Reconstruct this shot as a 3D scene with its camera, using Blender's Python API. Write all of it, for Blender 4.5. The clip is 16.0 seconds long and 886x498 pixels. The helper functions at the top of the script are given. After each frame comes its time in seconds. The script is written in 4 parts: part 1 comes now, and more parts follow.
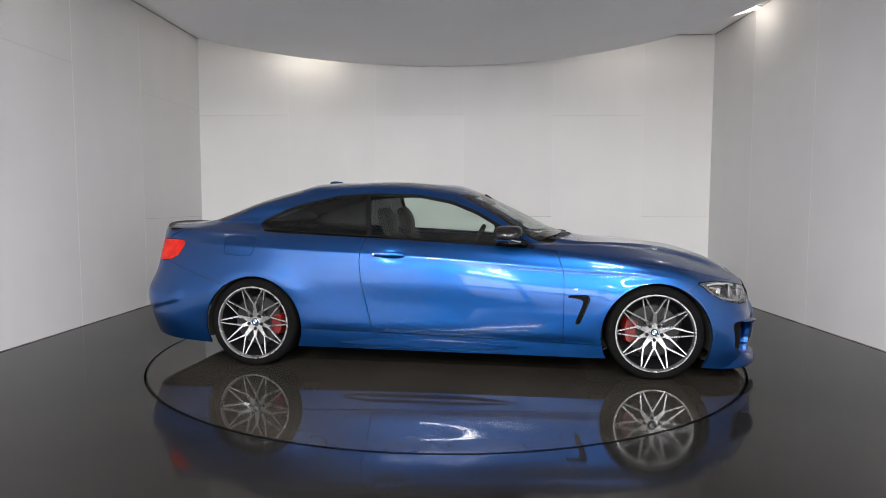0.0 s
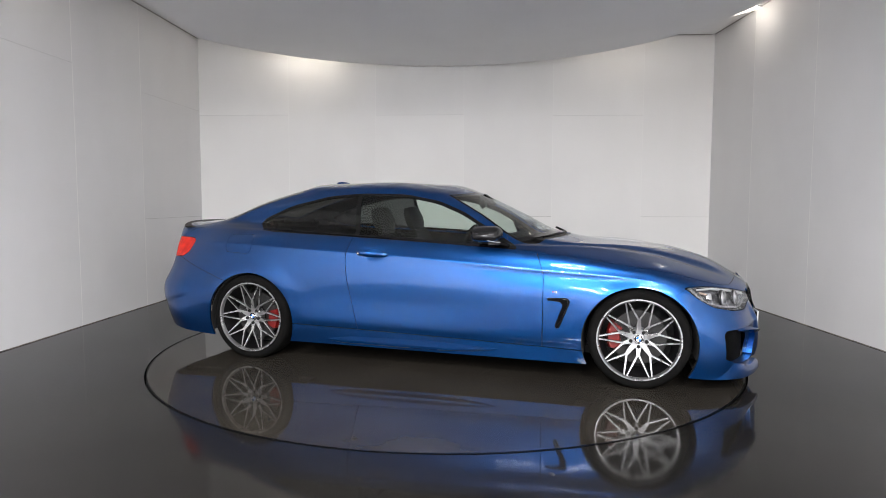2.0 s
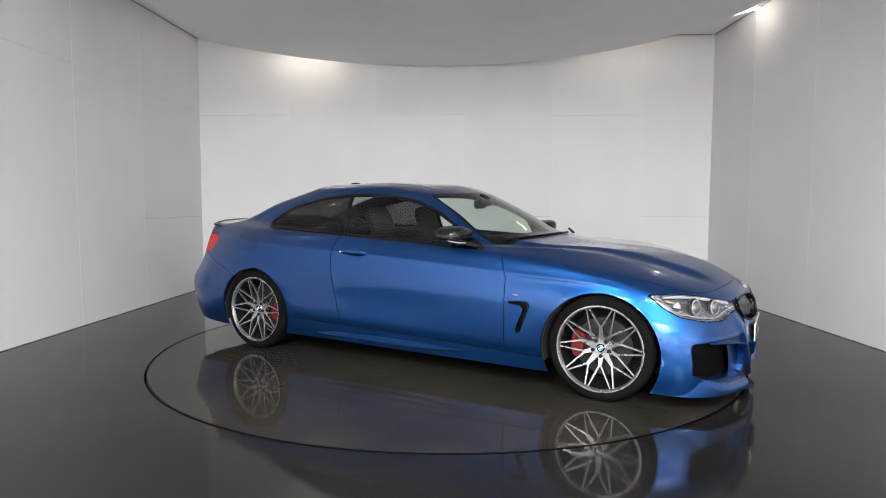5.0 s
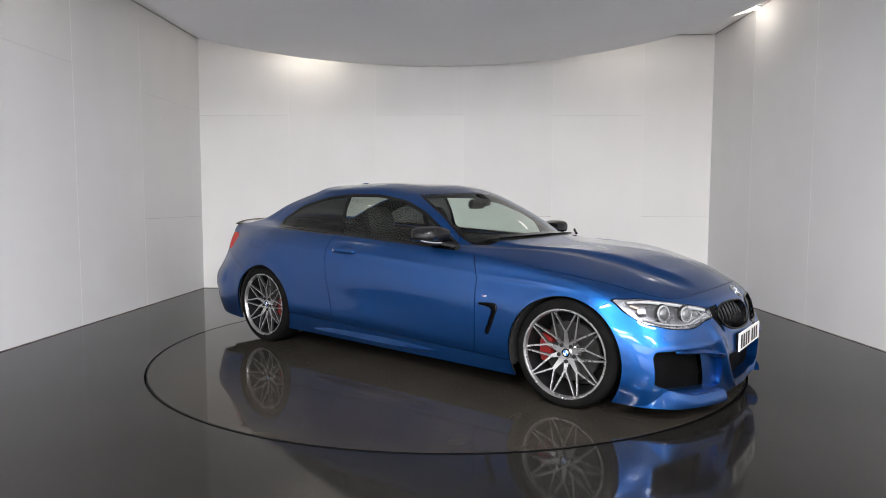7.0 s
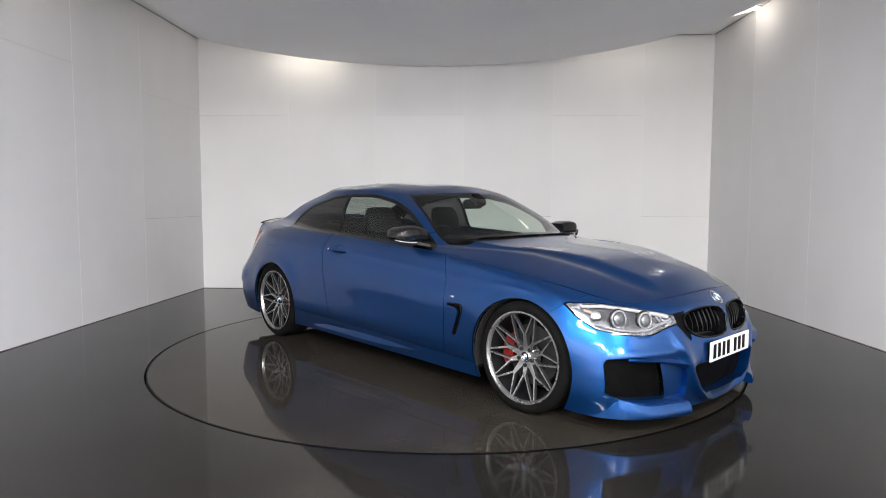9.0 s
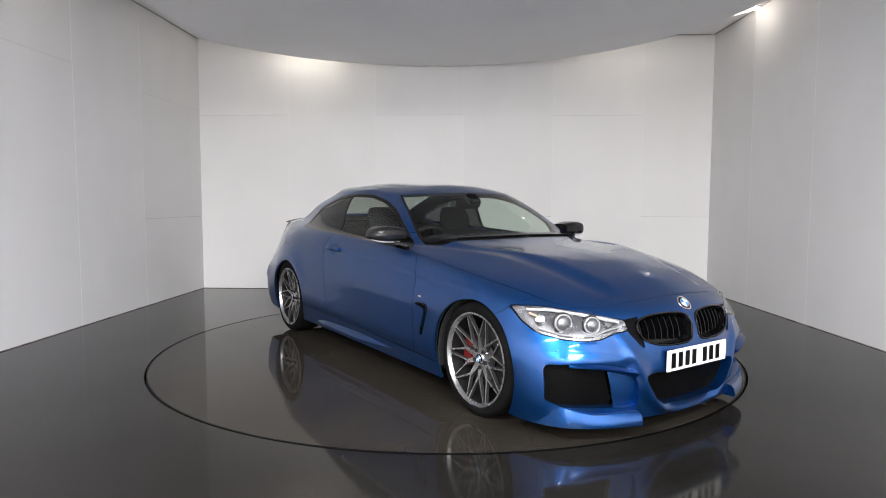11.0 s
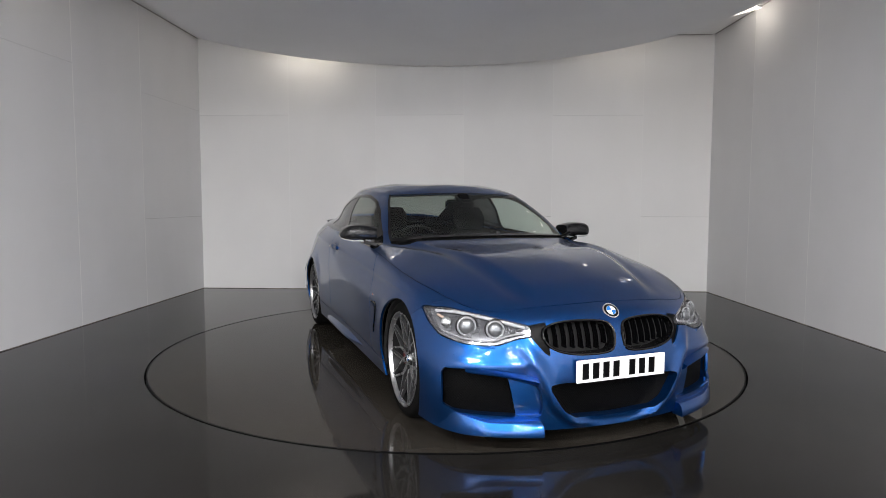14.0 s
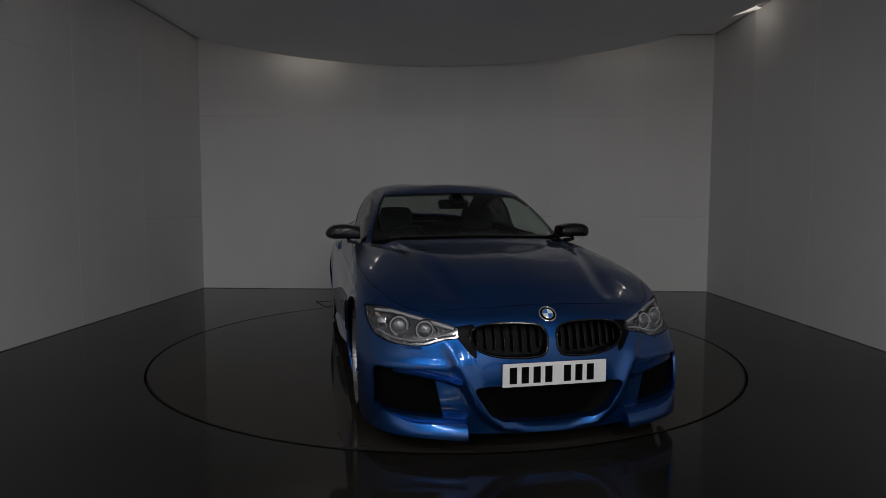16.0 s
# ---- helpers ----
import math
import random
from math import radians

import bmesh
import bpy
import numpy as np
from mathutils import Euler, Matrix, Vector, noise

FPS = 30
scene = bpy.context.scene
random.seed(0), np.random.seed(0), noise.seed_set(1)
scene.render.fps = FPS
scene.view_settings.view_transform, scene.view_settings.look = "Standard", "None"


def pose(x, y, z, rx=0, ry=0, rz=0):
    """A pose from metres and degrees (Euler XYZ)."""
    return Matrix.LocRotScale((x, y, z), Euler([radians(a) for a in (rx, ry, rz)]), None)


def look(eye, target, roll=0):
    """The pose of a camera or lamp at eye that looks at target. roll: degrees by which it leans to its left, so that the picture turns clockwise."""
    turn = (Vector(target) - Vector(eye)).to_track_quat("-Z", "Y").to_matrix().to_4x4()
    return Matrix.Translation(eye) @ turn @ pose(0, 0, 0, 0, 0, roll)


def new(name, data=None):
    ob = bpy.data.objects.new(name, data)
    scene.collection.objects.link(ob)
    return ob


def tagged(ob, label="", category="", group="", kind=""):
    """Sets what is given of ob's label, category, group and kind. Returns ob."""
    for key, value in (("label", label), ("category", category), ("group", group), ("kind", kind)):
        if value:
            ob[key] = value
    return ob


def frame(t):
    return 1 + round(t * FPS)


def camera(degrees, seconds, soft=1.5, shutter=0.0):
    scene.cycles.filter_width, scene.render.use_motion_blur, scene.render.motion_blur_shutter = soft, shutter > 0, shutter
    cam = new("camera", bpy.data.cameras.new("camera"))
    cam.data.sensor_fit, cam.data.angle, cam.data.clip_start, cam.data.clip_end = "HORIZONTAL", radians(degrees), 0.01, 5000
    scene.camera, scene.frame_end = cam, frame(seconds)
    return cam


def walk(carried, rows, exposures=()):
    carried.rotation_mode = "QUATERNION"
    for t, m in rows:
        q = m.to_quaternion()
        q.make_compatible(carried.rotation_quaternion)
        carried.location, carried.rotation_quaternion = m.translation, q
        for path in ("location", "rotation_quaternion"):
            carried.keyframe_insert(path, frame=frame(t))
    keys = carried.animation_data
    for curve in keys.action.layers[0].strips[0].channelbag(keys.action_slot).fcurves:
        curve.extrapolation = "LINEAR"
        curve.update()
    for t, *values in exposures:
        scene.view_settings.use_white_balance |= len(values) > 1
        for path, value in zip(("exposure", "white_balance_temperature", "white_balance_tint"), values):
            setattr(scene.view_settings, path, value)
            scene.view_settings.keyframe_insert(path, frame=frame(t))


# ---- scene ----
# Camera on a fixed stand in front of the turntable
PI = math.pi
EYE, TILT = Vector((0.0, 0.0, 1.198)), radians(4.29)
VIEW = look(EYE, EYE + Vector((0, math.cos(TILT), -math.sin(TILT))), 0.139)
cam = camera(70.97, 16.0, soft=0.9)
walk(cam, [(0.0, VIEW), (16.0, VIEW)],
     exposures=[(0.0, -0.06), (1.0, 0.02), (3.0, 0.06), (7.0, 0.12), (13.3, 0.10), (13.6, -0.06), (14.0, -0.41), (14.5, -0.87), (15.0, -1.38), (15.5, -1.95), (16.0, -2.6)])

# Turntable and car
TABLE = Vector((0.023, 5.164, 0.0))
TABLE_R = 2.284
CAR_X, CAR_Y = 0.124, 0.008


def heading(t):
    return radians(-7.307 - 4.3954 * t - 0.0029 * (t - 8) ** 2)


# World: dim daylight outside the showroom
world = bpy.data.worlds.new("world")
scene.world = world
world.use_nodes = True
wt = world.node_tree
sky = wt.nodes.new("ShaderNodeTexSky")
sky.sky_type, sky.sun_disc, sky.sun_elevation, sky.sun_rotation = "NISHITA", False, radians(35), radians(200)
wt.links.new(sky.outputs[0], wt.nodes["Background"].inputs[0])
wt.nodes["Background"].inputs[1].default_value = 0.10


def area_lamp(name, m, sx, sy, watts, colour=(1, 1, 1), spread=180):
    data = bpy.data.lights.new(name, "AREA")
    data.shape, data.size, data.size_y, data.energy, data.color = "RECTANGLE", sx, sy, watts, colour
    data.spread = radians(spread)
    ob = new(name, data)
    ob.matrix_world = m
    return ob


# The hall behind the camera: daylight from its far glazed front and rows of ceiling panels
WARM = (1.0, 0.9, 0.78)
for x, watts in ((-2.7, 96), (-0.9, 84), (0.9, 68), (2.7, 54)):
    area_lamp("front_window_light", look((x, -11.9, 1.65), (x, 4, 1.5)), 1.6, 2.5, watts, (0.89, 0.92, 1.0))
for x, watts in ((-1.6, 368), (1.6, 280)):
    for y in (-0.9, -3.4, -5.9, -8.4):
        area_lamp("ceiling_panel_light", look((x, y, 3.33), (x, y + 0.001, 0)), 1.5, 0.16, watts, (1.0, 0.985, 0.99))
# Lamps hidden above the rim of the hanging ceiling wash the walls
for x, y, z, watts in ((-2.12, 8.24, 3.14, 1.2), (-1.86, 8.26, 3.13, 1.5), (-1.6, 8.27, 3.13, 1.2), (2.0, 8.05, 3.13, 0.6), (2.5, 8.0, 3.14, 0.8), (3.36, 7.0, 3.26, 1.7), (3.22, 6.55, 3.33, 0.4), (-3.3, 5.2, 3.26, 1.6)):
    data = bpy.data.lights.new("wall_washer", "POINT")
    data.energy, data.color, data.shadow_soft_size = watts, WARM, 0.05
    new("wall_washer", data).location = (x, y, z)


# Materials
def node_mat(name, base, rough=0.5, metal=0.0, **extra):
    m = bpy.data.materials.new(name)
    m.use_nodes = True
    b = m.node_tree.nodes["Principled BSDF"]
    b.inputs["Base Color"].default_value = (*base, 1)
    b.inputs["Roughness"].default_value = rough
    b.inputs["Metallic"].default_value = metal
    for key, value in extra.items():
        b.inputs[key.replace("_", " ")].default_value = value
    return m


def vary(m, base, other, scale=3.0, detail=6.0, low=0.35, high=0.65, rough=None, bump=0.0, bump_scale=60.0, stretch=(1, 1, 1)):
    """Mottle a material's colour and roughness by noise at two scales, with fine relief."""
    nt = m.node_tree
    b = nt.nodes["Principled BSDF"]
    co = nt.nodes.new("ShaderNodeTexCoord")
    mp = nt.nodes.new("ShaderNodeMapping")
    mp.inputs["Scale"].default_value = stretch
    nt.links.new(co.outputs["Object"], mp.inputs["Vector"])
    n = nt.nodes.new("ShaderNodeTexNoise")
    n.inputs["Scale"].default_value, n.inputs["Detail"].default_value = scale, detail
    nt.links.new(mp.outputs["Vector"], n.inputs["Vector"])
    r = nt.nodes.new("ShaderNodeMapRange")
    r.inputs["From Min"].default_value, r.inputs["From Max"].default_value = low, high
    nt.links.new(n.outputs["Fac"], r.inputs["Value"])
    mix = nt.nodes.new("ShaderNodeMix")
    mix.data_type = "RGBA"
    mix.inputs["A"].default_value, mix.inputs["B"].default_value = (*base, 1), (*other, 1)
    nt.links.new(r.outputs["Result"], mix.inputs["Factor"])
    nt.links.new(mix.outputs["Result"], b.inputs["Base Color"])
    if rough:
        rr = nt.nodes.new("ShaderNodeMapRange")
        rr.inputs["From Min"].default_value, rr.inputs["From Max"].default_value = low, high
        rr.inputs["To Min"].default_value, rr.inputs["To Max"].default_value = rough
        nt.links.new(n.outputs["Fac"], rr.inputs["Value"])
        nt.links.new(rr.outputs["Result"], b.inputs["Roughness"])
    if bump:
        n2 = nt.nodes.new("ShaderNodeTexNoise")
        n2.inputs["Scale"].default_value, n2.inputs["Detail"].default_value = bump_scale, 4
        nt.links.new(mp.outputs["Vector"], n2.inputs["Vector"])
        bp = nt.nodes.new("ShaderNodeBump")
        bp.inputs["Strength"].default_value, bp.inputs["Distance"].default_value = bump, 0.002
        nt.links.new(n2.outputs["Fac"], bp.inputs["Height"])
        nt.links.new(bp.outputs["Normal"], b.inputs["Normal"])
    return m


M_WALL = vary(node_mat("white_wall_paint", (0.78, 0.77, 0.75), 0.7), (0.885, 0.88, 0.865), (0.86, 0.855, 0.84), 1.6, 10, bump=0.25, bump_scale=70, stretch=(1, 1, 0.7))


# The white wall paint again, darkened because the side walls get less light
M_WALL_DIM = vary(node_mat("dimmed_white_wall_paint", (0.74, 0.74, 0.745), 0.7), (0.785, 0.782, 0.785), (0.755, 0.752, 0.755), 1.6, 10, bump=0.25, bump_scale=70, stretch=(1, 1, 0.7))


def per_piece(m, amount):
    """Let each board differ a little in tone."""
    nt = m.node_tree
    b = nt.nodes["Principled BSDF"]
    src = b.inputs["Base Color"].links[0].from_socket
    oi = nt.nodes.new("ShaderNodeObjectInfo")
    mr = nt.nodes.new("ShaderNodeMapRange")
    mr.inputs["To Min"].default_value, mr.inputs["To Max"].default_value = 1 - amount, 1.0
    nt.links.new(oi.outputs["Random"], mr.inputs["Value"])
    hs = nt.nodes.new("ShaderNodeHueSaturation")
    nt.links.new(mr.outputs["Result"], hs.inputs["Value"])
    nt.links.new(src, hs.inputs["Color"])
    nt.links.new(hs.outputs["Color"], b.inputs["Base Color"])


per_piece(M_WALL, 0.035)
per_piece(M_WALL_DIM, 0.035)
M_CEIL = vary(node_mat("ceiling_paint", (0.7, 0.7, 0.7), 0.75), (0.91, 0.905, 0.905), (0.88, 0.875, 0.875), 1.0, 6, bump=0.1)
M_BEAD = node_mat("filler_bead", (0.9, 0.9, 0.88), 0.6)
M_GROOVE = node_mat("joint_shadow_filler", (0.35, 0.34, 0.33), 0.8)
M_BASE = vary(node_mat("sealant_strip", (0.2, 0.18, 0.16), 0.8), (0.34, 0.30, 0.26), (0.07, 0.065, 0.06), 5, 6)
M_FLOOR = vary(node_mat("polished_dark_floor", (0.045, 0.042, 0.04), 0.12, Specular_IOR_Level=0.14), (0.0165, 0.0154, 0.0142), (0.0095, 0.0088, 0.0081), 1.2, 8,
               rough=(0.04, 0.11), bump=0.07, bump_scale=11)
M_TABLE = vary(node_mat("polished_table_floor", (0.04, 0.037, 0.034), 0.1, Specular_IOR_Level=0.09), (0.036, 0.0318, 0.0262), (0.022, 0.0192, 0.016), 1.4, 8,
               rough=(0.025, 0.07), bump=0.06, bump_scale=11)
M_BLACK = node_mat("black_plastic", (0.003, 0.003, 0.0033), 0.3, Specular_IOR_Level=0.05)
M_GRILLE = node_mat("gloss_black_grille", (0.002, 0.002, 0.0024), 0.12, Specular_IOR_Level=0.3)
M_DARK = node_mat("dark_void", (0.004, 0.004, 0.004), 0.9)
M_GLOSS = node_mat("gloss_black", (0.004, 0.004, 0.0045), 0.10, Specular_IOR_Level=0.28)


def paint_material():
    """Metallic blue lacquer: flakes under a clear coat."""
    m = node_mat("metallic_blue_paint", (0.01, 0.085, 0.38), 0.33, 0.92, Coat_Weight=1.0, Coat_Roughness=0.015, Coat_IOR=1.42)
    nt = m.node_tree
    b = nt.nodes["Principled BSDF"]
    co = nt.nodes.new("ShaderNodeTexCoord")
    v = nt.nodes.new("ShaderNodeTexVoronoi")
    v.inputs["Scale"].default_value = 900
    nt.links.new(co.outputs["Object"], v.inputs["Vector"])
    mix = nt.nodes.new("ShaderNodeMix")
    mix.data_type = "RGBA"
    mix.inputs["A"].default_value, mix.inputs["B"].default_value = (0.0018, 0.040, 0.180, 1), (0.0046, 0.083, 0.302, 1)
    nt.links.new(v.outputs["Color"], mix.inputs["Factor"])
    nt.links.new(mix.outputs["Result"], b.inputs["Base Color"])
    return m


def glass_material(name, tint, rough=0.0):
    """Thin car glass: part clear, part mirror-like, tinted."""
    m = bpy.data.materials.new(name)
    m.use_nodes = True
    nt = m.node_tree
    nt.nodes.remove(nt.nodes["Principled BSDF"])
    tr = nt.nodes.new("ShaderNodeBsdfTransparent")
    tr.inputs["Color"].default_value = (*tint, 1)
    gl = nt.nodes.new("ShaderNodeBsdfGlossy")
    gl.inputs["Roughness"].default_value = rough
    lw = nt.nodes.new("ShaderNodeLayerWeight")
    lw.inputs["Blend"].default_value = 0.5
    pw = nt.nodes.new("ShaderNodeMath")
    pw.operation = "POWER"
    pw.inputs[1].default_value = 4.5
    nt.links.new(lw.outputs["Facing"], pw.inputs[0])
    fr = nt.nodes.new("ShaderNodeMapRange")
    fr.inputs["To Min"].default_value, fr.inputs["To Max"].default_value = 0.05, 0.9
    nt.links.new(pw.outputs[0], fr.inputs["Value"])
    mix = nt.nodes.new("ShaderNodeMixShader")
    nt.links.new(fr.outputs[0], mix.inputs[0])
    nt.links.new(tr.outputs[0], mix.inputs[1])
    nt.links.new(gl.outputs[0], mix.inputs[2])
    nt.links.new(mix.outputs[0], nt.nodes["Material Output"].inputs["Surface"])
    return m


M_PAINT = paint_material()
M_GLASS = glass_material("clear_car_glass", (0.80, 0.88, 0.83))
M_REARGLASS = glass_material("tinted_rear_glass", (0.45, 0.48, 0.46))
M_PRIVACY = glass_material("privacy_glass", (0.10, 0.105, 0.105))
M_LENS = glass_material("headlamp_lens", (0.93, 0.94, 0.95))
M_TYRE = vary(node_mat("tyre_rubber", (0.01, 0.01, 0.01), 0.85, Specular_IOR_Level=0.04), (0.0045, 0.0045, 0.0045), (0.007, 0.0068, 0.0065), 8, bump=0.2, bump_scale=120)
M_RIM = vary(node_mat("machined_alloy", (0.6, 0.6, 0.6), 0.3, 0.9), (0.46, 0.46, 0.465), (0.35, 0.35, 0.355), 20, rough=(0.24, 0.36))
M_RIMSIDE = node_mat("dark_spoke_flank", (0.075, 0.075, 0.078), 0.35, 0.7)
M_RIMDARK = node_mat("grey_alloy_side", (0.022, 0.022, 0.023), 0.4, 0.6)
M_DISC = node_mat("brake_disc_steel", (0.022, 0.0215, 0.021), 0.55, 0.3)
M_CALIPER = node_mat("red_caliper_paint", (0.15, 0.006, 0.005), 0.35)
M_TAIL = vary(node_mat("red_tail_lens", (0.42, 0.014, 0.008), 0.2, Coat_Weight=0.25, Coat_Roughness=0.03, Specular_IOR_Level=0.2), (0.62, 0.018, 0.006), (0.40, 0.008, 0.003), 22, 2)
M_CHROME = node_mat("chrome", (0.85, 0.85, 0.86), 0.08, 1.0)
M_SEAT = vary(node_mat("black_leather", (0.01, 0.01, 0.011), 0.6, Specular_IOR_Level=0.12), (0.007, 0.0068, 0.007), (0.011, 0.0106, 0.0105), 30, bump=0.2)
M_TRIM = node_mat("dark_grey_trim", (0.013, 0.013, 0.0135), 0.75, Specular_IOR_Level=0.12)
M_WHITE = node_mat("white_plate", (0.75, 0.76, 0.75), 0.35)
M_BOWL = vary(node_mat("silvered_reflector", (0.4, 0.4, 0.42), 0.25, 0.85), (0.46, 0.46, 0.48), (0.20, 0.20, 0.215), 12, rough=(0.10, 0.35))
M_GREY = node_mat("light_grey_plastic", (0.26, 0.26, 0.27), 0.3)
M_CARBON = vary(node_mat("lacquered_carbon", (0.02, 0.02, 0.022), 0.2, Specular_IOR_Level=0.3, Coat_Weight=0.2, Coat_Roughness=0.02), (0.005, 0.005, 0.006), (0.014, 0.014, 0.015), 420, 0, low=0.45, high=0.55)


def mesh_material():
    """Black diamond mesh; the dark hollow behind it is put into the colour."""
    m = node_mat("black_mesh", (0.01, 0.01, 0.01), 0.6, Specular_IOR_Level=0.06)
    nt = m.node_tree
    b = nt.nodes["Principled BSDF"]
    co = nt.nodes.new("ShaderNodeTexCoord")
    waves = []
    for ang in (38, -38):
        mp = nt.nodes.new("ShaderNodeMapping")
        mp.inputs["Rotation"].default_value = (radians(ang), 0, 0)
        nt.links.new(co.outputs["Object"], mp.inputs["Vector"])
        wv = nt.nodes.new("ShaderNodeTexWave")
        wv.bands_direction = "Y"
        wv.inputs["Scale"].default_value = 34
        nt.links.new(mp.outputs["Vector"], wv.inputs["Vector"])
        waves.append(wv)
    mx = nt.nodes.new("ShaderNodeMath")
    mx.operation = "MAXIMUM"
    nt.links.new(waves[0].outputs["Fac"], mx.inputs[0])
    nt.links.new(waves[1].outputs["Fac"], mx.inputs[1])
    mr = nt.nodes.new("ShaderNodeMapRange")
    mr.inputs["From Min"].default_value, mr.inputs["From Max"].default_value = 0.80, 0.95
    nt.links.new(mx.outputs[0], mr.inputs["Value"])
    mix = nt.nodes.new("ShaderNodeMix")
    mix.data_type = "RGBA"
    mix.inputs["A"].default_value, mix.inputs["B"].default_value = (0.0004, 0.0004, 0.0004, 1), (0.003, 0.003, 0.0033, 1)
    nt.links.new(mr.outputs["Result"], mix.inputs["Factor"])
    nt.links.new(mix.outputs["Result"], b.inputs["Base Color"])
    bp = nt.nodes.new("ShaderNodeBump")
    bp.inputs["Strength"].default_value, bp.inputs["Distance"].default_value = 0.8, 0.003
    nt.links.new(mr.outputs["Result"], bp.inputs["Height"])
    nt.links.new(bp.outputs["Normal"], b.inputs["Normal"])
    return m


M_MESH = mesh_material()
M_BADGEBLUE = node_mat("badge_blue", (0.02, 0.16, 0.5), 0.2, Coat_Weight=1.0)
M_RED = node_mat("stripe_red", (0.5, 0.03, 0.03), 0.3)
M_GUIDE = node_mat("clear_light_guide", (0.30, 0.30, 0.31), 0.2)
M_OPAL = node_mat("opal_light_guide", (0.42, 0.42, 0.43), 0.3)
M_PROJ = node_mat("projector_glass", (0.20, 0.205, 0.215), 0.3, 0.7, Coat_Weight=0.5)
M_AMBER = node_mat("amber_marker", (0.42, 0.31, 0.25), 0.3)


# Mesh helpers
def link_mesh(name, bm, material, parent=None, label="", smooth=None):
    me = bpy.data.meshes.new(name)
    bm.to_mesh(me)
    bm.free()
    for mt in (material if isinstance(material, (list, tuple)) else [material]):
        me.materials.append(mt)
    if smooth is not None:
        for p in me.polygons:
            p.use_smooth = True
        me.set_sharp_from_angle(angle=radians(smooth))
    ob = new(name, me)
    if parent:
        ob.parent = parent
    if label:
        ob["label"] = label
    return ob


def part(name, bm, material, parent, label="", smooth=35):
    return link_mesh(name, bm, material, parent, label, smooth)


def add_box(bm, x0, x1, y0, y1, z0, z1, bevel=0.0, m=None):
    r = bmesh.ops.create_cube(bm, size=1)
    vs = r["verts"]
    bmesh.ops.transform(bm, verts=vs, matrix=Matrix.Translation(((x0 + x1) / 2, (y0 + y1) / 2, (z0 + z1) / 2)) @ Matrix.Diagonal((x1 - x0, y1 - y0, z1 - z0, 1)))
    if bevel:
        es = list({e for v in vs for e in v.link_edges})
        vs = list({v for f in bmesh.ops.bevel(bm, geom=es, offset=bevel, segments=2, affect="EDGES")["faces"] for v in f.verts} | {v for v in vs if v.is_valid})
    if m is not None:
        bmesh.ops.transform(bm, verts=[v for v in vs if v.is_valid], matrix=m)
    return bm


def box_bm(*a, **k):
    return add_box(bmesh.new(), *a, **k)


# Room: plasterboard walls, flat upper ceiling, hanging round ceiling disc
L_NEAR, L_FAR = Vector((-4.40, -12.2)), Vector((-3.33, 8.6))
R_NEAR, R_FAR = Vector((3.70, -12.2)), Vector((3.56, 8.33))
TOP = 3.40


def board_wall(name, a, b, z0, z1, joints, thick=0.14, first=0.0, board=1.19, paint=M_WALL):
    """A wall of 1.2 m boards from a to b; the boards stand 3 mm proud of a recessed joint."""
    d = (b - a)
    length = d.length
    ang = math.atan2(d.y, d.x)
    m = pose(a.x, a.y, 0, 0, 0, math.degrees(ang))
    ob = link_mesh(name, box_bm(0, length, -thick, -0.003, z0, z1), M_GROOVE)
    ob.matrix_world = m
    tagged(ob, "white painted plasterboard wall with faint board joints", "wall", kind="structure")
    edges = [0.0]
    x = first
    while x < length - 0.05:
        if x > 0.05:
            edges.append(x)
        x += board
    edges.append(length)
    g, gz = 0.0008, 0.0025
    for i in range(len(edges) - 1):
        cut = joints[i % len(joints)]
        zs = [z0] + [z for z in cut if z0 < z < z1] + [z1]
        for j in range(len(zs) - 1):
            bm = box_bm(edges[i] + (g if i else 0), edges[i + 1] - (g if i < len(edges) - 2 else 0), -0.003, 0.0, zs[j] + (gz if j else 0), zs[j + 1])
            link_mesh("board", bm, paint, ob)
    for x in edges[1:-1]:
        link_mesh("joint_bead", box_bm(x - 0.0026, x + 0.0026, 0.0, 0.0012, z0, z1), M_BEAD, ob)
    return ob


# the room's inner face lies on the wall's left-hand side going from a to b
wall_back = board_wall("wall_back", R_FAR, L_FAR, 0, TOP, [(1.01,), (2.36,), (1.01,), (2.37,), (), (2.375,)], first=0.91 - 0.003)
wall_left = board_wall("wall_left", L_FAR, L_NEAR, 0, TOP, [(1.0, 2.43), (), (2.49,), ()], first=1.5, paint=M_WALL_DIM)
wall_right = board_wall("wall_right", R_NEAR, R_FAR, 0, TOP, [(), (2.42,), (), (2.42,), (), (2.42,), (), (2.42,), (), (2.42,), (), (2.42,), (), (2.42,), (), (), ()], first=20.53 - 2.26 - 1.19 * 15, paint=M_WALL_DIM)


def slab(name, z0, z1, material, label, category):
    bm = bmesh.new()
    pts = [(-4.6, -12.4), (3.9, -12.4), (3.75, 8.5), (-3.5, 8.8)]
    lo = [bm.verts.new((x, y, z0)) for x, y in pts]
    hi = [bm.verts.new((x, y, z1)) for x, y in pts]
    bm.faces.new(lo[::-1])
    bm.faces.new(hi)
    for i in range(4):
        j = (i + 1) % 4
        bm.faces.new((lo[i], lo[j], hi[j], hi[i]))
    ob = link_mesh(name, bm, material)
    return tagged(ob, label, category, kind="structure")


slab("ceiling", TOP, TOP + 0.2, M_CEIL, "white painted flat upper ceiling", "ceiling")


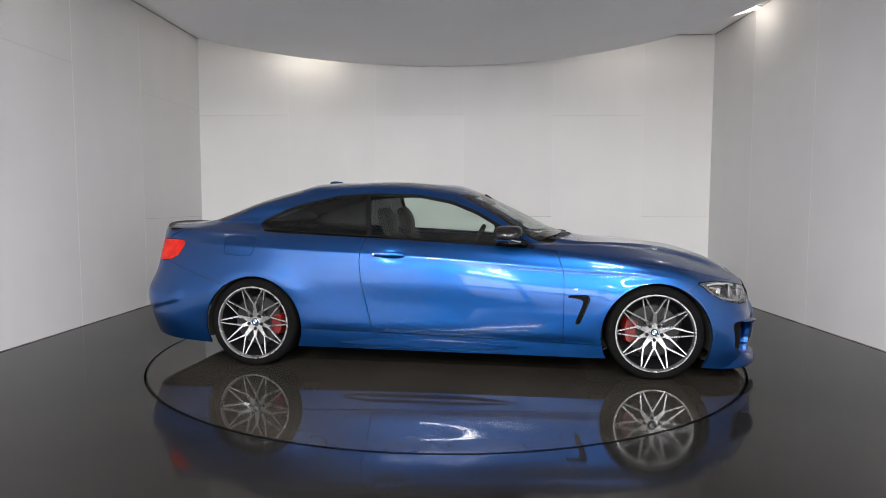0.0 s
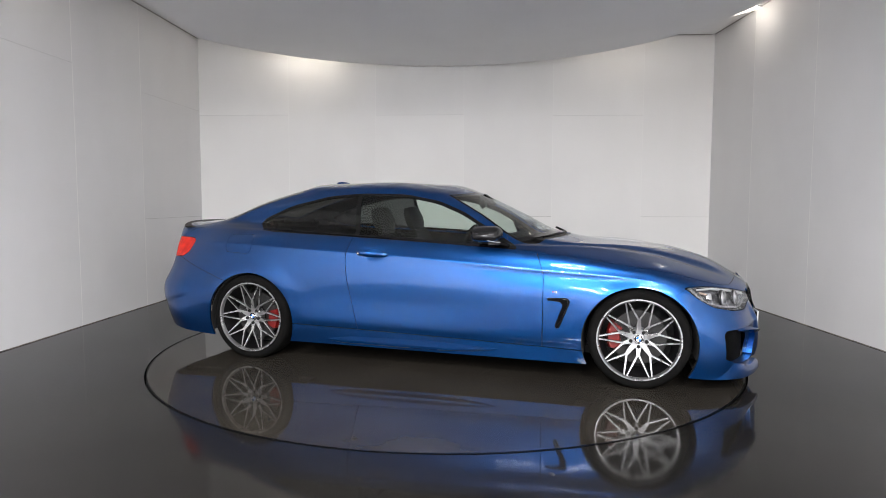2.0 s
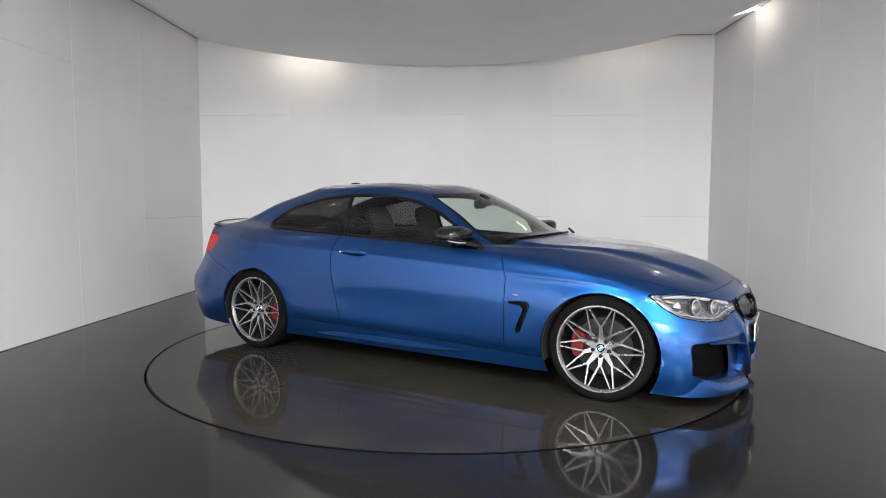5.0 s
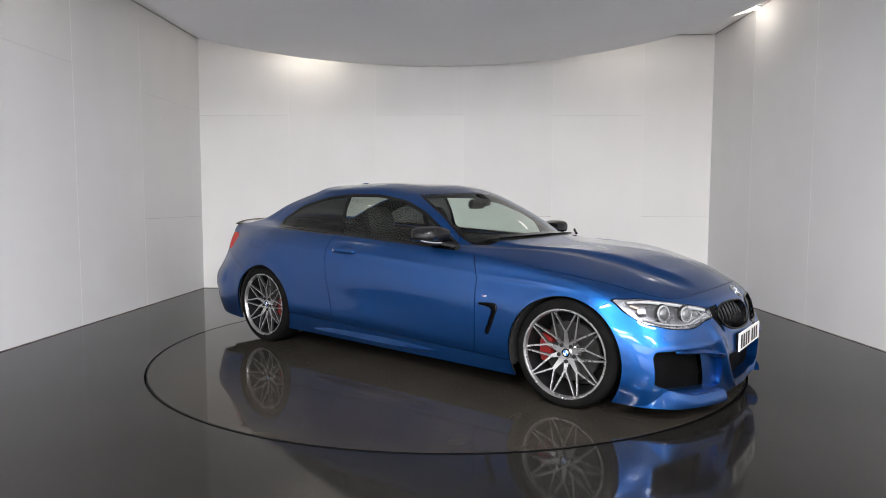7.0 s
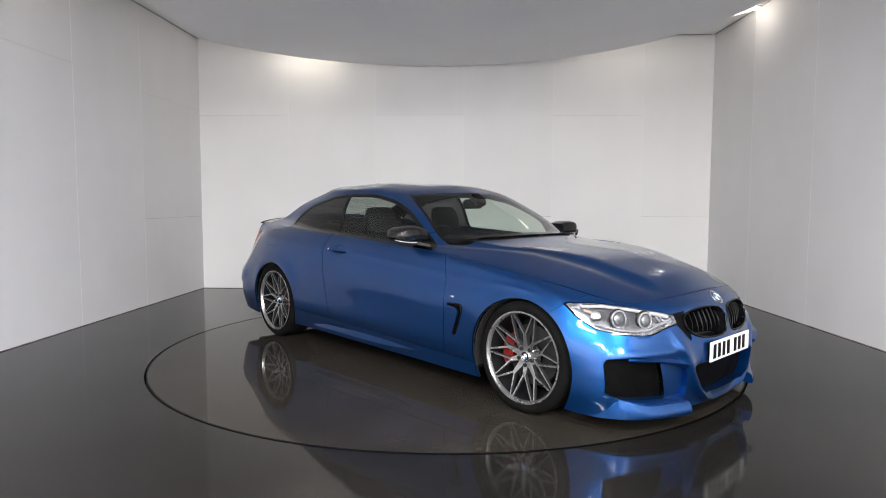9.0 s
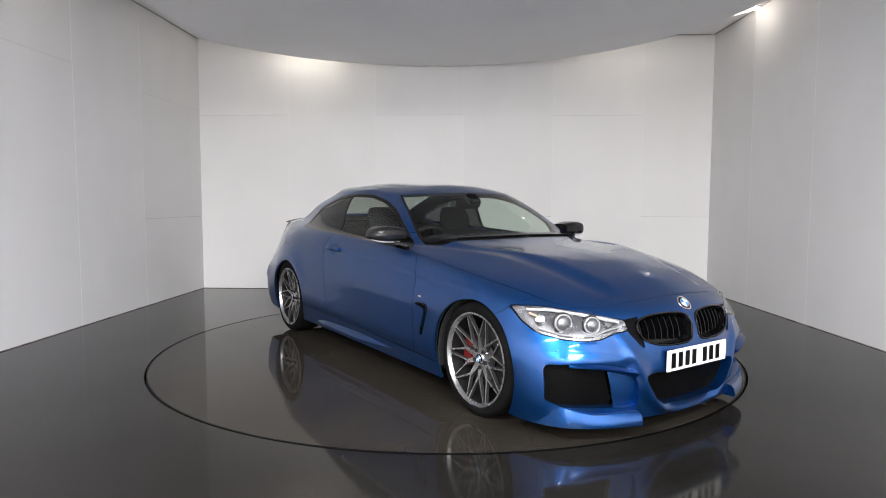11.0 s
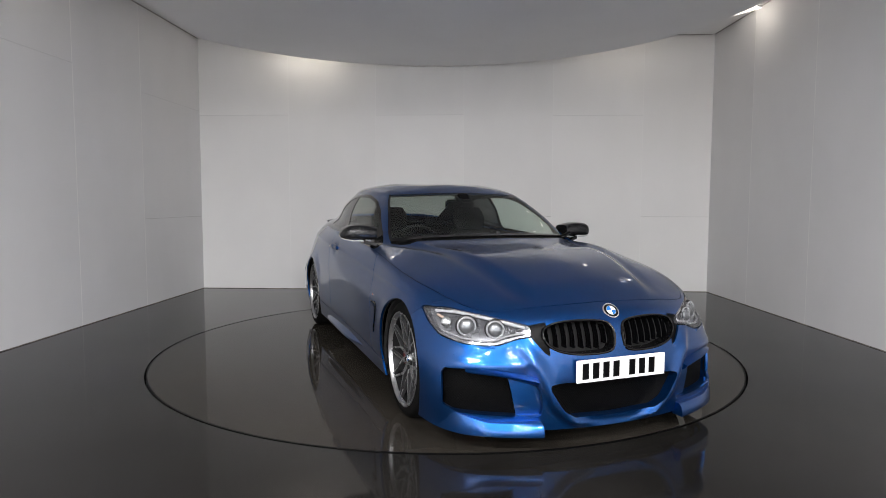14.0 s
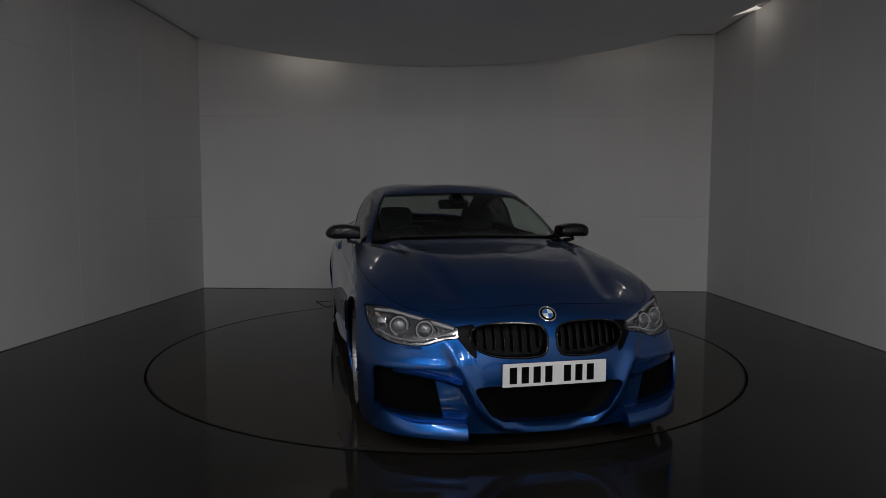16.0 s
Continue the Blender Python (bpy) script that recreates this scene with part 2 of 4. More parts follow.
def ring_bm(r0, r1, z0, z1, n=160):
    """A ring of rectangular section; r0 = 0 gives a disc."""
    bm = bmesh.new()
    rows = []
    for i in range(n):
        a = 2 * PI * i / n
        c, s = math.cos(a), math.sin(a)
        rows.append([bm.verts.new((r * c, r * s, z)) for r, z in ((max(r0, 0.001), z0), (r1, z0), (r1, z1), (max(r0, 0.001), z1))])
    for i in range(n):
        p, q = rows[i], rows[(i + 1) % n]
        for k in range(4):
            if r0 <= 0 and k == 3:
                continue
            bm.faces.new((p[k], q[k], q[(k + 1) % 4], p[(k + 1) % 4]))
    return bm


def disc_bm():
    """A round panel with one side cut straight along the left wall."""
    bm = ring_bm(0, 3.05, 3.0, 3.06, 240)
    for v in bm.verts:
        v.co.x = max(v.co.x, -2.53)
    bmesh.ops.remove_doubles(bm, verts=bm.verts, dist=0.0005)
    return bm


disc = link_mesh("ceiling_disc", disc_bm(), M_CEIL, smooth=40)
disc.location = (-0.15, 5.35, 0)
tagged(disc, "round hanging ceiling panel painted pale grey", "ceiling panel", kind="structure")

# Floor with a round hole for the turntable
def floor_bm():
    bm = bmesh.new()
    n = 160
    inner, outer, low = [], [], []
    for i in range(n):
        a = 2 * PI * i / n
        c, s = math.cos(a), math.sin(a)
        k = 30.0 / max(abs(c), abs(s))
        x = min(max(TABLE.x + k * c, -4.6), 3.9)
        y = min(max(TABLE.y + k * s, -12.4), 8.8)
        inner.append(bm.verts.new((TABLE.x + (TABLE_R + 0.008) * c, TABLE.y + (TABLE_R + 0.008) * s, 0)))
        low.append(bm.verts.new((TABLE.x + (TABLE_R + 0.008) * c, TABLE.y + (TABLE_R + 0.008) * s, -0.12)))
        outer.append(bm.verts.new((x, y, 0)))
    for i in range(n):
        j = (i + 1) % n
        bm.faces.new((inner[i], outer[i], outer[j], inner[j]))
        bm.faces.new((low[i], inner[i], inner[j], low[j]))
    return bm


floor = link_mesh("floor", floor_bm(), M_FLOOR)
tagged(floor, "dark grey polished resin floor, glossy", "floor", kind="structure")
pit = link_mesh("turntable_pit", ring_bm(0, TABLE_R + 0.05, -0.16, -0.12), M_DARK)
pit.location = TABLE
tagged(pit, "dark pit below the turntable", "pit", kind="structure")
turntable = new("turntable")
turntable.location = TABLE
tagged(turntable, "round dark polished turntable set flush in the floor", "turntable")
part("deck", ring_bm(0, TABLE_R - 0.014, -0.05, 0.0), M_TABLE, turntable)

# Front of the showroom behind the camera: wall with a wide glazed opening
def front_wall():
    bm = bmesh.new()
    for a in ((-4.6, -3.6, 0, TOP), (3.6, 3.9, 0, TOP), (-3.6, 3.6, 0, 0.4), (-3.6, 3.6, 3.0, TOP)):
        add_box(bm, a[0], a[1], -12.3, -12.1, a[2], a[3])
    return bm


wall_front = tagged(link_mesh("wall_front", front_wall(), M_WALL), "white painted wall round a wide shop window", "wall", kind="structure")


def skirting(a, b):
    """A narrow dirty sealant strip where a wall meets the floor."""
    d = b - a
    ob = link_mesh("baseboard", box_bm(0, d.length, 0.0, 0.004, 0.0, 0.007, 0.001), M_BASE)
    ob.matrix_world = pose(a.x, a.y, 0, 0, 0, math.degrees(math.atan2(d.y, d.x)))
    tagged(ob, "dark grimy sealant strip at the wall foot", "skirting", kind="structure")


skirting(R_FAR, L_FAR)
skirting(L_FAR, L_NEAR)
skirting(R_NEAR, R_FAR)


def seam_strip(name, pts, width, material, parent=None):
    """Thin raised filler lines on the floor through the given points."""
    bm = bmesh.new()
    for p, q in zip(pts, pts[1:]):
        p, q = Vector((*p, 0)), Vector((*q, 0))
        n = Vector((-(q - p).y, (q - p).x, 0)).normalized() * width / 2
        lo = [bm.verts.new(v + Vector((0, 0, z))) for z in (0.0, 0.003) for v in (p - n, q - n, q + n, p + n)]
        bm.faces.new(lo[4:])
        for i in range(4):
            j = (i + 1) % 4
            bm.faces.new((lo[i], lo[j], lo[j + 4], lo[i + 4]))
    return link_mesh(name, bm, material, parent)


hatch = seam_strip("floor_hatch_seam", [(-1.33, 7.48), (-1.53, 7.43), (-1.355, 7.07), (-1.26, 7.15)], 0.010, M_DARK)
tagged(hatch, "thin dark seam of a small floor hatch", "floor seam", kind="structure")
# Black ring puts the shade of the groove round the deck into colour
part("groove_ring", ring_bm(TABLE_R - 0.014, TABLE_R - 0.004, -0.04, 0.0008), M_BLACK, turntable, "black ring drawn as the dark groove round the deck")
# dark sealing bead along the top of the walls beside the hanging ceiling
for a, b in (((3.545, 8.30), (3.565, 5.8)), ((3.52, 8.32), (2.4, 8.36)), ((-3.32, 8.57), (-3.44, 6.5))):
    bm = box_bm(0, (Vector(b) - Vector(a)).length, -0.004, 0.004, 3.392, 3.399, 0.002)
    ob = link_mesh("trim", bm, M_BASE)
    ob.matrix_world = pose(a[0], a[1], 0, 0, 0, math.degrees(math.atan2(b[1] - a[1], b[0] - a[0])))
    tagged(ob, "dark sealing bead along the ceiling joint", "trim", kind="structure")


# Glowing strip shaped like the streak of lamp light on the ceiling
M_STREAKGLOW = node_mat("glowing_light_streak", (0.9, 0.88, 0.84), 0.4, Emission_Color=(1.0, 0.92, 0.82, 1), Emission_Strength=3.0)
cove_streak = new("cove_streak")
cove_streak.matrix_world = pose(3.425, 7.385, TOP, 0, 0, -64)
tagged(cove_streak, "warm white glowing strip drawn as the lit streak on the ceiling", "ceiling lamp")
bm = bmesh.new()
rows = []
for i in range(17):
    u = i / 16
    w = .010 + .050 * (u * u * (3 - 2 * u))
    rows.append([bm.verts.new((-.28 + .56 * u, y * w, z)) for y, z in ((-1, 0.0), (-.8, -.012), (0, -.018), (.8, -.012), (1, 0.0))])
for p, q in zip(rows, rows[1:]):
    for k in range(4):
        bm.faces.new((p[k], q[k], q[k + 1], p[k + 1]))
part("glow_strip", bm, M_STREAKGLOW, cove_streak, "glowing tapered strip", 40)
part("end_cap", box_bm(.28, .30, -.062, .062, -.02, 0.0, .004), M_CEIL, cove_streak)

# ---- The car: a body skin lofted between rings that run round the car ----
def spline(points, n):
    """Resample control points along a smooth curve (cardinal, chord-length knots), n steps a span."""
    p = np.array(points, float)
    k = np.concatenate([[0], np.cumsum(np.maximum(np.linalg.norm(np.diff(p, axis=0), axis=1), 1e-3) ** 0.7)])
    m = np.zeros_like(p)
    h = np.diff(k)[:, None]
    sl = np.diff(p, axis=0) / h
    m[1:-1] = (sl[:-1] * h[1:] + sl[1:] * h[:-1]) / (h[1:] + h[:-1])
    m[0], m[-1] = sl[0], sl[-1]
    out = []
    for i in range(len(p) - 1):
        for j in range(n + (i == len(p) - 2)):
            t = j / n
            a, b, c, e = 2 * t**3 - 3 * t**2 + 1, t**3 - 2 * t**2 + t, -2 * t**3 + 3 * t**2, t**3 - t**2
            out.append(a * p[i] + b * h[i] * m[i] + c * p[i + 1] + e * h[i] * m[i + 1])
    return np.array(out)


WHEEL_X, WHEEL_Z, TYRE_R = 1.405, 0.323, 0.323
RINGS = []


def ring(*pts):
    """One line round half the car from the rear centre to the front centre: x, half width, height."""
    q = np.array(pts, float)
    mirrored = np.vstack([q[1] * (1, -1, 1), q, q[-2] * (1, -1, 1)])
    s = spline(mirrored, STEP_S)[STEP_S:-STEP_S]
    s[0, 1] = s[-1, 1] = 0
    RINGS.append(s)


STEP_S, STEP_R = 36, 14
# lower edge
ring((-2.37, 0, .24), (-2.35, .45, .23), (-2.25, .72, .21), (-2.08, .83, .19), (-1.8, .87, .17), (-1.405, .88, .16), (-.95, .876, .16),
     (-.1, .864, .15), (.75, .866, .145), (1.405, .87, .135), (1.75, .865, .10), (1.96, .78, .09), (2.12, .45, .104), (2.18, 0, .104))
# sill blade and bumper foot
ring((-2.41, 0, .36), (-2.39, .45, .36), (-2.29, .74, .35), (-2.11, .855, .33), (-1.8, .89, .31), (-1.405, .90, .30), (-.95, .892, .27),
     (-.1, .876, .25), (.75, .874, .225), (1.405, .89, .23), (1.75, .885, .23), (1.98, .79, .23), (2.14, .45, .23), (2.20, 0, .23))
# mid flank
ring((-2.43, 0, .52), (-2.41, .45, .52), (-2.32, .73, .52), (-2.14, .835, .52), (-1.8, .898, .52), (-1.405, .907, .52), (-.95, .898, .50),
     (-.1, .884, .47), (.75, .892, .45), (1.405, .905, .45), (1.74, .885, .45), (1.97, .77, .44), (2.135, .45, .44), (2.205, 0, .44))
# upper flank
ring((-2.39, 0, .70), (-2.37, .45, .70), (-2.28, .665, .70), (-2.11, .76, .70), (-1.8, .852, .70), (-1.405, .893, .70), (-.95, .896, .68),
     (-.1, .890, .65), (.75, .892, .62), (1.405, .897, .60), (1.72, .855, .58), (1.955, .72, .56), (2.11, .43, .56), (2.185, 0, .565))
# shoulder line
ring((-2.36, 0, .88), (-2.34, .45, .88), (-2.26, .61, .88), (-2.07, .685, .885), (-1.78, .782, .885), (-1.405, .850, .872), (-.95, .872, .849),
     (-.1, .868, .810), (.75, .866, .750), (1.405, .866, .710), (1.70, .83, .662), (1.90, .70, .630), (2.08, .40, .635), (2.14, 0, .645))
# belt, bonnet edge and boot edge
ring((-2.385, 0, 1.01), (-2.34, .42, 1.0), (-2.22, .575, .985), (-2.0, .645, .98), (-1.75, .70, .98), (-1.405, .758, .975), (-.95, .800, .952),
     (-.1, .806, .912), (.62, .814, .876), (1.25, .826, .803), (1.60, .782, .748), (1.93, .61, .666), (2.025, .36, .684), (2.065, 0, .70))
# bonnet and boot lid crown
ring((-2.25, 0, 1.03), (-2.2, .37, 1.025), (-2.1, .50, 1.015), (-1.96, .60, 1.010), (-1.72, .655, 1.006), (-1.4, .703, .995), (-.95, .753, .975),
     (-.1, .772, .934), (.60, .775, .898), (1.15, .66, .89), (1.42, .52, .865), (1.58, .38, .845), (1.66, .2, .84), (1.69, 0, .845))
# foot of the glasshouse
ring((-1.95, 0, 1.065), (-1.945, .3, 1.060), (-1.925, .46, 1.050), (-1.855, .56, 1.036), (-1.68, .605, 1.030), (-1.37, .660, 1.022), (-.95, .722, .998),
     (-.1, .746, .956), (.50, .745, .924), (.625, .705, .925), (.715, .57, .935), (.785, .40, .943), (.83, .2, .950), (.845, 0, .953))
# middle of the glasshouse
ring((-1.54, 0, 1.212), (-1.54, .28, 1.207), (-1.525, .45, 1.196), (-1.485, .543, 1.178), (-1.39, .583, 1.165), (-1.12, .632, 1.16), (-.8, .670, 1.15),
     (-.2, .686, 1.13), (.205, .672, 1.105), (.30, .628, 1.118), (.37, .52, 1.12), (.43, .36, 1.122), (.47, .18, 1.124), (.485, 0, 1.125))
# top of the side glass
ring((-1.22, 0, 1.308), (-1.218, .26, 1.304), (-1.20, .42, 1.293), (-1.16, .510, 1.276), (-1.07, .550, 1.266), (-.86, .585, 1.265), (-.62, .600, 1.268),
     (-.28, .606, 1.262), (-.02, .596, 1.236), (.07, .556, 1.242), (.125, .46, 1.248), (.16, .33, 1.254), (.185, .16, 1.260), (.195, 0, 1.262))
# roof edge
ring((-1.10, 0, 1.338), (-1.095, .25, 1.336), (-1.075, .41, 1.328), (-1.035, .493, 1.316), (-.96, .530, 1.306), (-.8, .558, 1.303), (-.6, .568, 1.306),
     (-.3, .572, 1.300), (-.08, .560, 1.276), (.01, .524, 1.272), (.065, .44, 1.276), (.10, .32, 1.282), (.125, .16, 1.286), (.135, 0, 1.288))
# roof crown
ring((-.88, 0, 1.355), (-.87, .15, 1.354), (-.85, .29, 1.350), (-.81, .36, 1.346), (-.75, .40, 1.344), (-.65, .42, 1.346), (-.55, .425, 1.347),
     (-.35, .42, 1.344), (-.2, .39, 1.334), (-.12, .34, 1.330), (-.06, .27, 1.328), (-.02, .19, 1.329), (0, .10, 1.330), (.01, 0, 1.331))
ring((-.7, 0, 1.36), (-.69, .04, 1.36), (-.68, .08, 1.359), (-.66, .1, 1.359), (-.63, .11, 1.359), (-.6, .12, 1.359), (-.55, .12, 1.359),
     (-.45, .12, 1.358), (-.4, .11, 1.355), (-.36, .1, 1.353), (-.33, .08, 1.352), (-.3, .06, 1.352), (-.28, .03, 1.352), (-.27, 0, 1.352))


def smooth01(t):
    t = np.clip(t, 0, 1)
    return t * t * (3 - 2 * t)


def shape_details(V):
    """Creases and hollows pressed into the panels: shoulder crease, bonnet dome, bumper ridges."""
    x, y, z, s, r = V.T
    # hollow under the shoulder crease
    d = 4.0 - r
    band = smooth01((s - 3.2) / 0.8) * smooth01((9.6 - s) / 0.8)
    V[:, 1] -= np.where(d > 0, 0.0045 * (d / 0.34) * np.exp(1 - np.maximum(d, 0) / 0.34), 0) * band
    V[:, 1] += 0.0030 * np.exp(-(d / 0.16) ** 2) * band
    # flared wheel arch lips
    for wx in (WHEEL_X, -WHEEL_X - 0.012):
        q = np.hypot(x - wx, z - 0.303)
        V[:, 1] += 0.0040 * np.exp(-((q - 0.361) / 0.045) ** 2) * smooth01((y - 0.6) / 0.15) * smooth01((z - 0.30) / 0.2)
    # haunch over the rear wheel
    q = np.hypot(x + WHEEL_X + 0.012, z - 0.303)
    V[:, 1] += 0.009 * np.exp(-((q - 0.40) / 0.07) ** 2) * smooth01((y - 0.6) / 0.15) * smooth01((z - 0.45) / 0.15) * smooth01((4.0 - r) / 0.4)
    # crease above the sill
    e = r - 1.15
    V[:, 1] += np.where(e > 0, 0.006 * (e / 0.25) * np.exp(1 - np.maximum(e, 0) / 0.25), 0) * smooth01((s - 5.6) / 0.6) * smooth01((8.6 - s) / 0.4)
    # vertical fold at the corner of the rear bumper
    e = z - (0.40 + 0.25 * (x + 2.2))
    V[:, 1] += 0.010 * smooth01(e / 0.05) * smooth01((0.62 - z) / 0.1) * smooth01((-1.95 - x) / 0.1) * smooth01((y - 0.45) / 0.15)
    # raised dome of the bonnet between two creases that close towards the nose
    edge = 0.60 - 0.19 * (x - 0.8)
    on = smooth01((r - 5.05) / 0.5) * smooth01((7.3 - r) / 0.4) * smooth01((x - 0.5) / 0.3)
    V[:, 2] += 0.018 * smooth01((edge - y) / 0.06) * on - 0.008 * np.exp(-((y - edge - 0.03) / 0.035) ** 2) * on
    # ridge that frames the middle of the front bumper, and the hollow cheek outside it
    low = smooth01((x - 1.9) / 0.1) * smooth01((0.58 - z) / 0.16) * smooth01((z - 0.10) / 0.04)
    wr = np.polyval(np.polyfit((0.08, 0.12, 0.14, 0.20, 0.30, 0.36, 0.45, 0.54), (0.12, 0.20, 0.236, 0.325, 0.384, 0.403, 0.455, 0.487), 4), np.clip(z, 0.08, 0.58))
    q = y - wr
    V[:, 0] += (0.026 * np.exp(-(q / np.where(q > 0, 0.026, 0.055)) ** 2) - 0.009 * smooth01((-0.02 - q) / 0.10) * smooth01((0.345 - z) / 0.03)) * low
    # brow that overhangs the side intake
    brow = 0.009 * np.exp(-((z - 0.425) / 0.026) ** 2) * smooth01((y - 0.42) / 0.08) * smooth01((0.86 - y) / 0.12) * smooth01((x - 1.8) / 0.1)
    V[:, 0] += brow * 0.85
    V[:, 1] += brow * 0.5
    # scoop behind the door handle
    V[:, 1] -= 0.013 * np.exp(-((x + 0.405) / 0.062) ** 2 - ((z - 0.828) / 0.034) ** 2) * smooth01((y - 0.7) / 0.1)


def loft():
    """The half skin as (vertices, faces); each vertex is x, y, z, station, ring."""
    cols = len(RINGS[0])
    across = [spline([r[c] for r in RINGS], STEP_R) for c in range(cols)]
    rows = len(across[0])
    V = np.zeros((rows * cols, 5))
    for c in range(cols):
        for r in range(rows):
            V[r * cols + c] = (*across[c][r], c / STEP_S, r / STEP_R)
    shape_details(V)
    V[:, 1] = np.maximum(V[:, 1], 0)
    F = [(r * cols + c, r * cols + c + 1, (r + 1) * cols + c + 1, (r + 1) * cols + c) for r in range(rows - 1) for c in range(cols - 1)]
    # close the roof along its spine
    top = (rows - 1) * cols
    n0 = len(V)
    spine = V[top:top + cols].copy()
    spine[:, 1] = 0
    spine[:, 4] += 0.2
    V = np.vstack([V, spine])
    F += [(top + c, top + c + 1, n0 + c + 1, n0 + c) for c in range(cols - 1)]
    return V, F


def keep(mesh, f, gap=0.0):
    """The part of a mesh where the field f is greater than gap, cut cleanly along it."""
    V, F = mesh
    val = f(*V.T) - gap
    inside = val > 0
    out, index, cut = [], {}, {}

    def take(i):
        if i not in index:
            index[i] = len(out)
            out.append(V[i])
        return index[i]

    def mid(i, j):
        key = (min(i, j), max(i, j))
        if key not in cut:
            a, b = key
            t = val[a] / (val[a] - val[b])
            cut[key] = len(out)
            out.append(V[a] + t * (V[b] - V[a]))
        return cut[key]

    G = []
    for face in F:
        ins = [inside[i] for i in face]
        if not any(ins):
            continue
        if all(ins):
            G.append(tuple(take(i) for i in face))
            continue
        poly = []
        for n, i in enumerate(face):
            j = face[(n + 1) % len(face)]
            if inside[i]:
                poly.append(take(i))
            if inside[i] != inside[j]:
                poly.append(mid(i, j))
        poly = [p for n, p in enumerate(poly) if p != poly[n - 1]]
        if len(poly) >= 3:
            G.append(tuple(poly))
    return (np.array(out) if out else np.zeros((0, 5))), G


def split(mesh, f, gap=0.0016):
    return keep(mesh, f, gap), keep(mesh, lambda *a: -f(*a), gap)


def chaikin(poly, n=2, c=0.25):
    for _ in range(n):
        poly = [q for i in range(len(poly)) for q in (((1 - c) * poly[i][0] + c * poly[(i + 1) % len(poly)][0], (1 - c) * poly[i][1] + c * poly[(i + 1) % len(poly)][1]),
                                                      (c * poly[i][0] + (1 - c) * poly[(i + 1) % len(poly)][0], c * poly[i][1] + (1 - c) * poly[(i + 1) % len(poly)][1]))]
    return poly


def polygon(poly, rounds=1):
    """Signed distance to a closed outline, positive inside."""
    poly = chaikin(chaikin(poly, 1, 0.12), rounds - 1) if rounds else poly

    def f(u, v):
        d = np.full(u.shape, 1e9)
        inside = np.zeros(u.shape, bool)
        for (ax, ay), (bx, by) in zip(poly, poly[1:] + poly[:1]):
            ex, ey = bx - ax, by - ay
            wx, wy = u - ax, v - ay
            t = np.clip((wx * ex + wy * ey) / (ex * ex + ey * ey + 1e-12), 0, 1)
            d = np.minimum(d, np.hypot(wx - t * ex, wy - t * ey))
            cross = (ay > v) != (by > v)
            with np.errstate(divide="ignore", invalid="ignore"):
                inside ^= cross & (u < ex * (v - ay) / (ey if ey else 1e-12) + ax)
        return np.where(inside, d, -d)
    return f


def side_field(poly, rounds=1, wmin=0.3):
    p = polygon(poly, rounds)
    return lambda x, y, z, s, r: np.minimum(p(x, z), (y - wmin))


def front_field(poly, rounds=1, xmin=1.5):
    p = polygon(poly, rounds)
    return lambda x, y, z, s, r: np.minimum(p(y, z), x - xmin)


def skin_bm(mesh, side=0, flange=0.012, push=0.0, thick=0.0):
    """A bmesh of a skin piece. side 0: both halves joined, 1: left, -1: right. Its rim turns inwards by flange."""
    V, F = mesh
    bm = bmesh.new()
    for sg in ((1, -1) if side == 0 else (side,)):
        vs = [bm.verts.new((v[0], sg * v[1], v[2])) for v in V]
        for f in F:
            try:
                bm.faces.new([vs[i] for i in (f if sg < 0 else f[::-1])])
            except ValueError:
                pass
    bmesh.ops.remove_doubles(bm, verts=bm.verts, dist=0.0004)
    bmesh.ops.dissolve_degenerate(bm, edges=bm.edges, dist=0.0002)
    bm.normal_update()
    if push:
        for v, n in [(v, v.normal.copy()) for v in bm.verts]:
            v.co += n * push
    if flange:
        rim = [e for e in bm.edges if e.is_boundary]
        g = bmesh.ops.extrude_edge_only(bm, edges=rim)["geom"]
        for v in [v for v in g if isinstance(v, bmesh.types.BMVert)]:
            n = Vector((0, 0, 0))
            for e in v.link_edges:
                o = e.other_vert(v)
                for f in o.link_faces:
                    if v not in f.verts:
                        n += f.normal * f.calc_area()
            if n.length:
                v.co -= n.normalized() * flange
    return bm


def sweep(sections, closed=True, caps=True):
    """A tube through rings of points that all have the same count."""
    bm = bmesh.new()
    rows = [[bm.verts.new(p) for p in sec] for sec in sections]
    n = len(rows[0])
    for a, b in zip(rows, rows[1:]):
        for k in range(n if closed else n - 1):
            bm.faces.new((a[k], a[(k + 1) % n], b[(k + 1) % n], b[k]))
    if caps:
        bm.faces.new(rows[0][::-1])
        bm.faces.new(rows[-1])
    bmesh.ops.recalc_face_normals(bm, faces=bm.faces)
    return bm


car = new("car")
tagged(car, "metallic blue two-door coupe with grey star-spoke alloy wheels on the turntable", "car")


def arch(x, y, z, s, r):
    d = np.minimum(np.hypot(x - WHEEL_X, z - 0.303), np.hypot(x + WHEEL_X + 0.012, z - 0.303)) - 0.361
    return np.maximum(d, 0.45 - y)


SKIN = keep(loft(), arch)

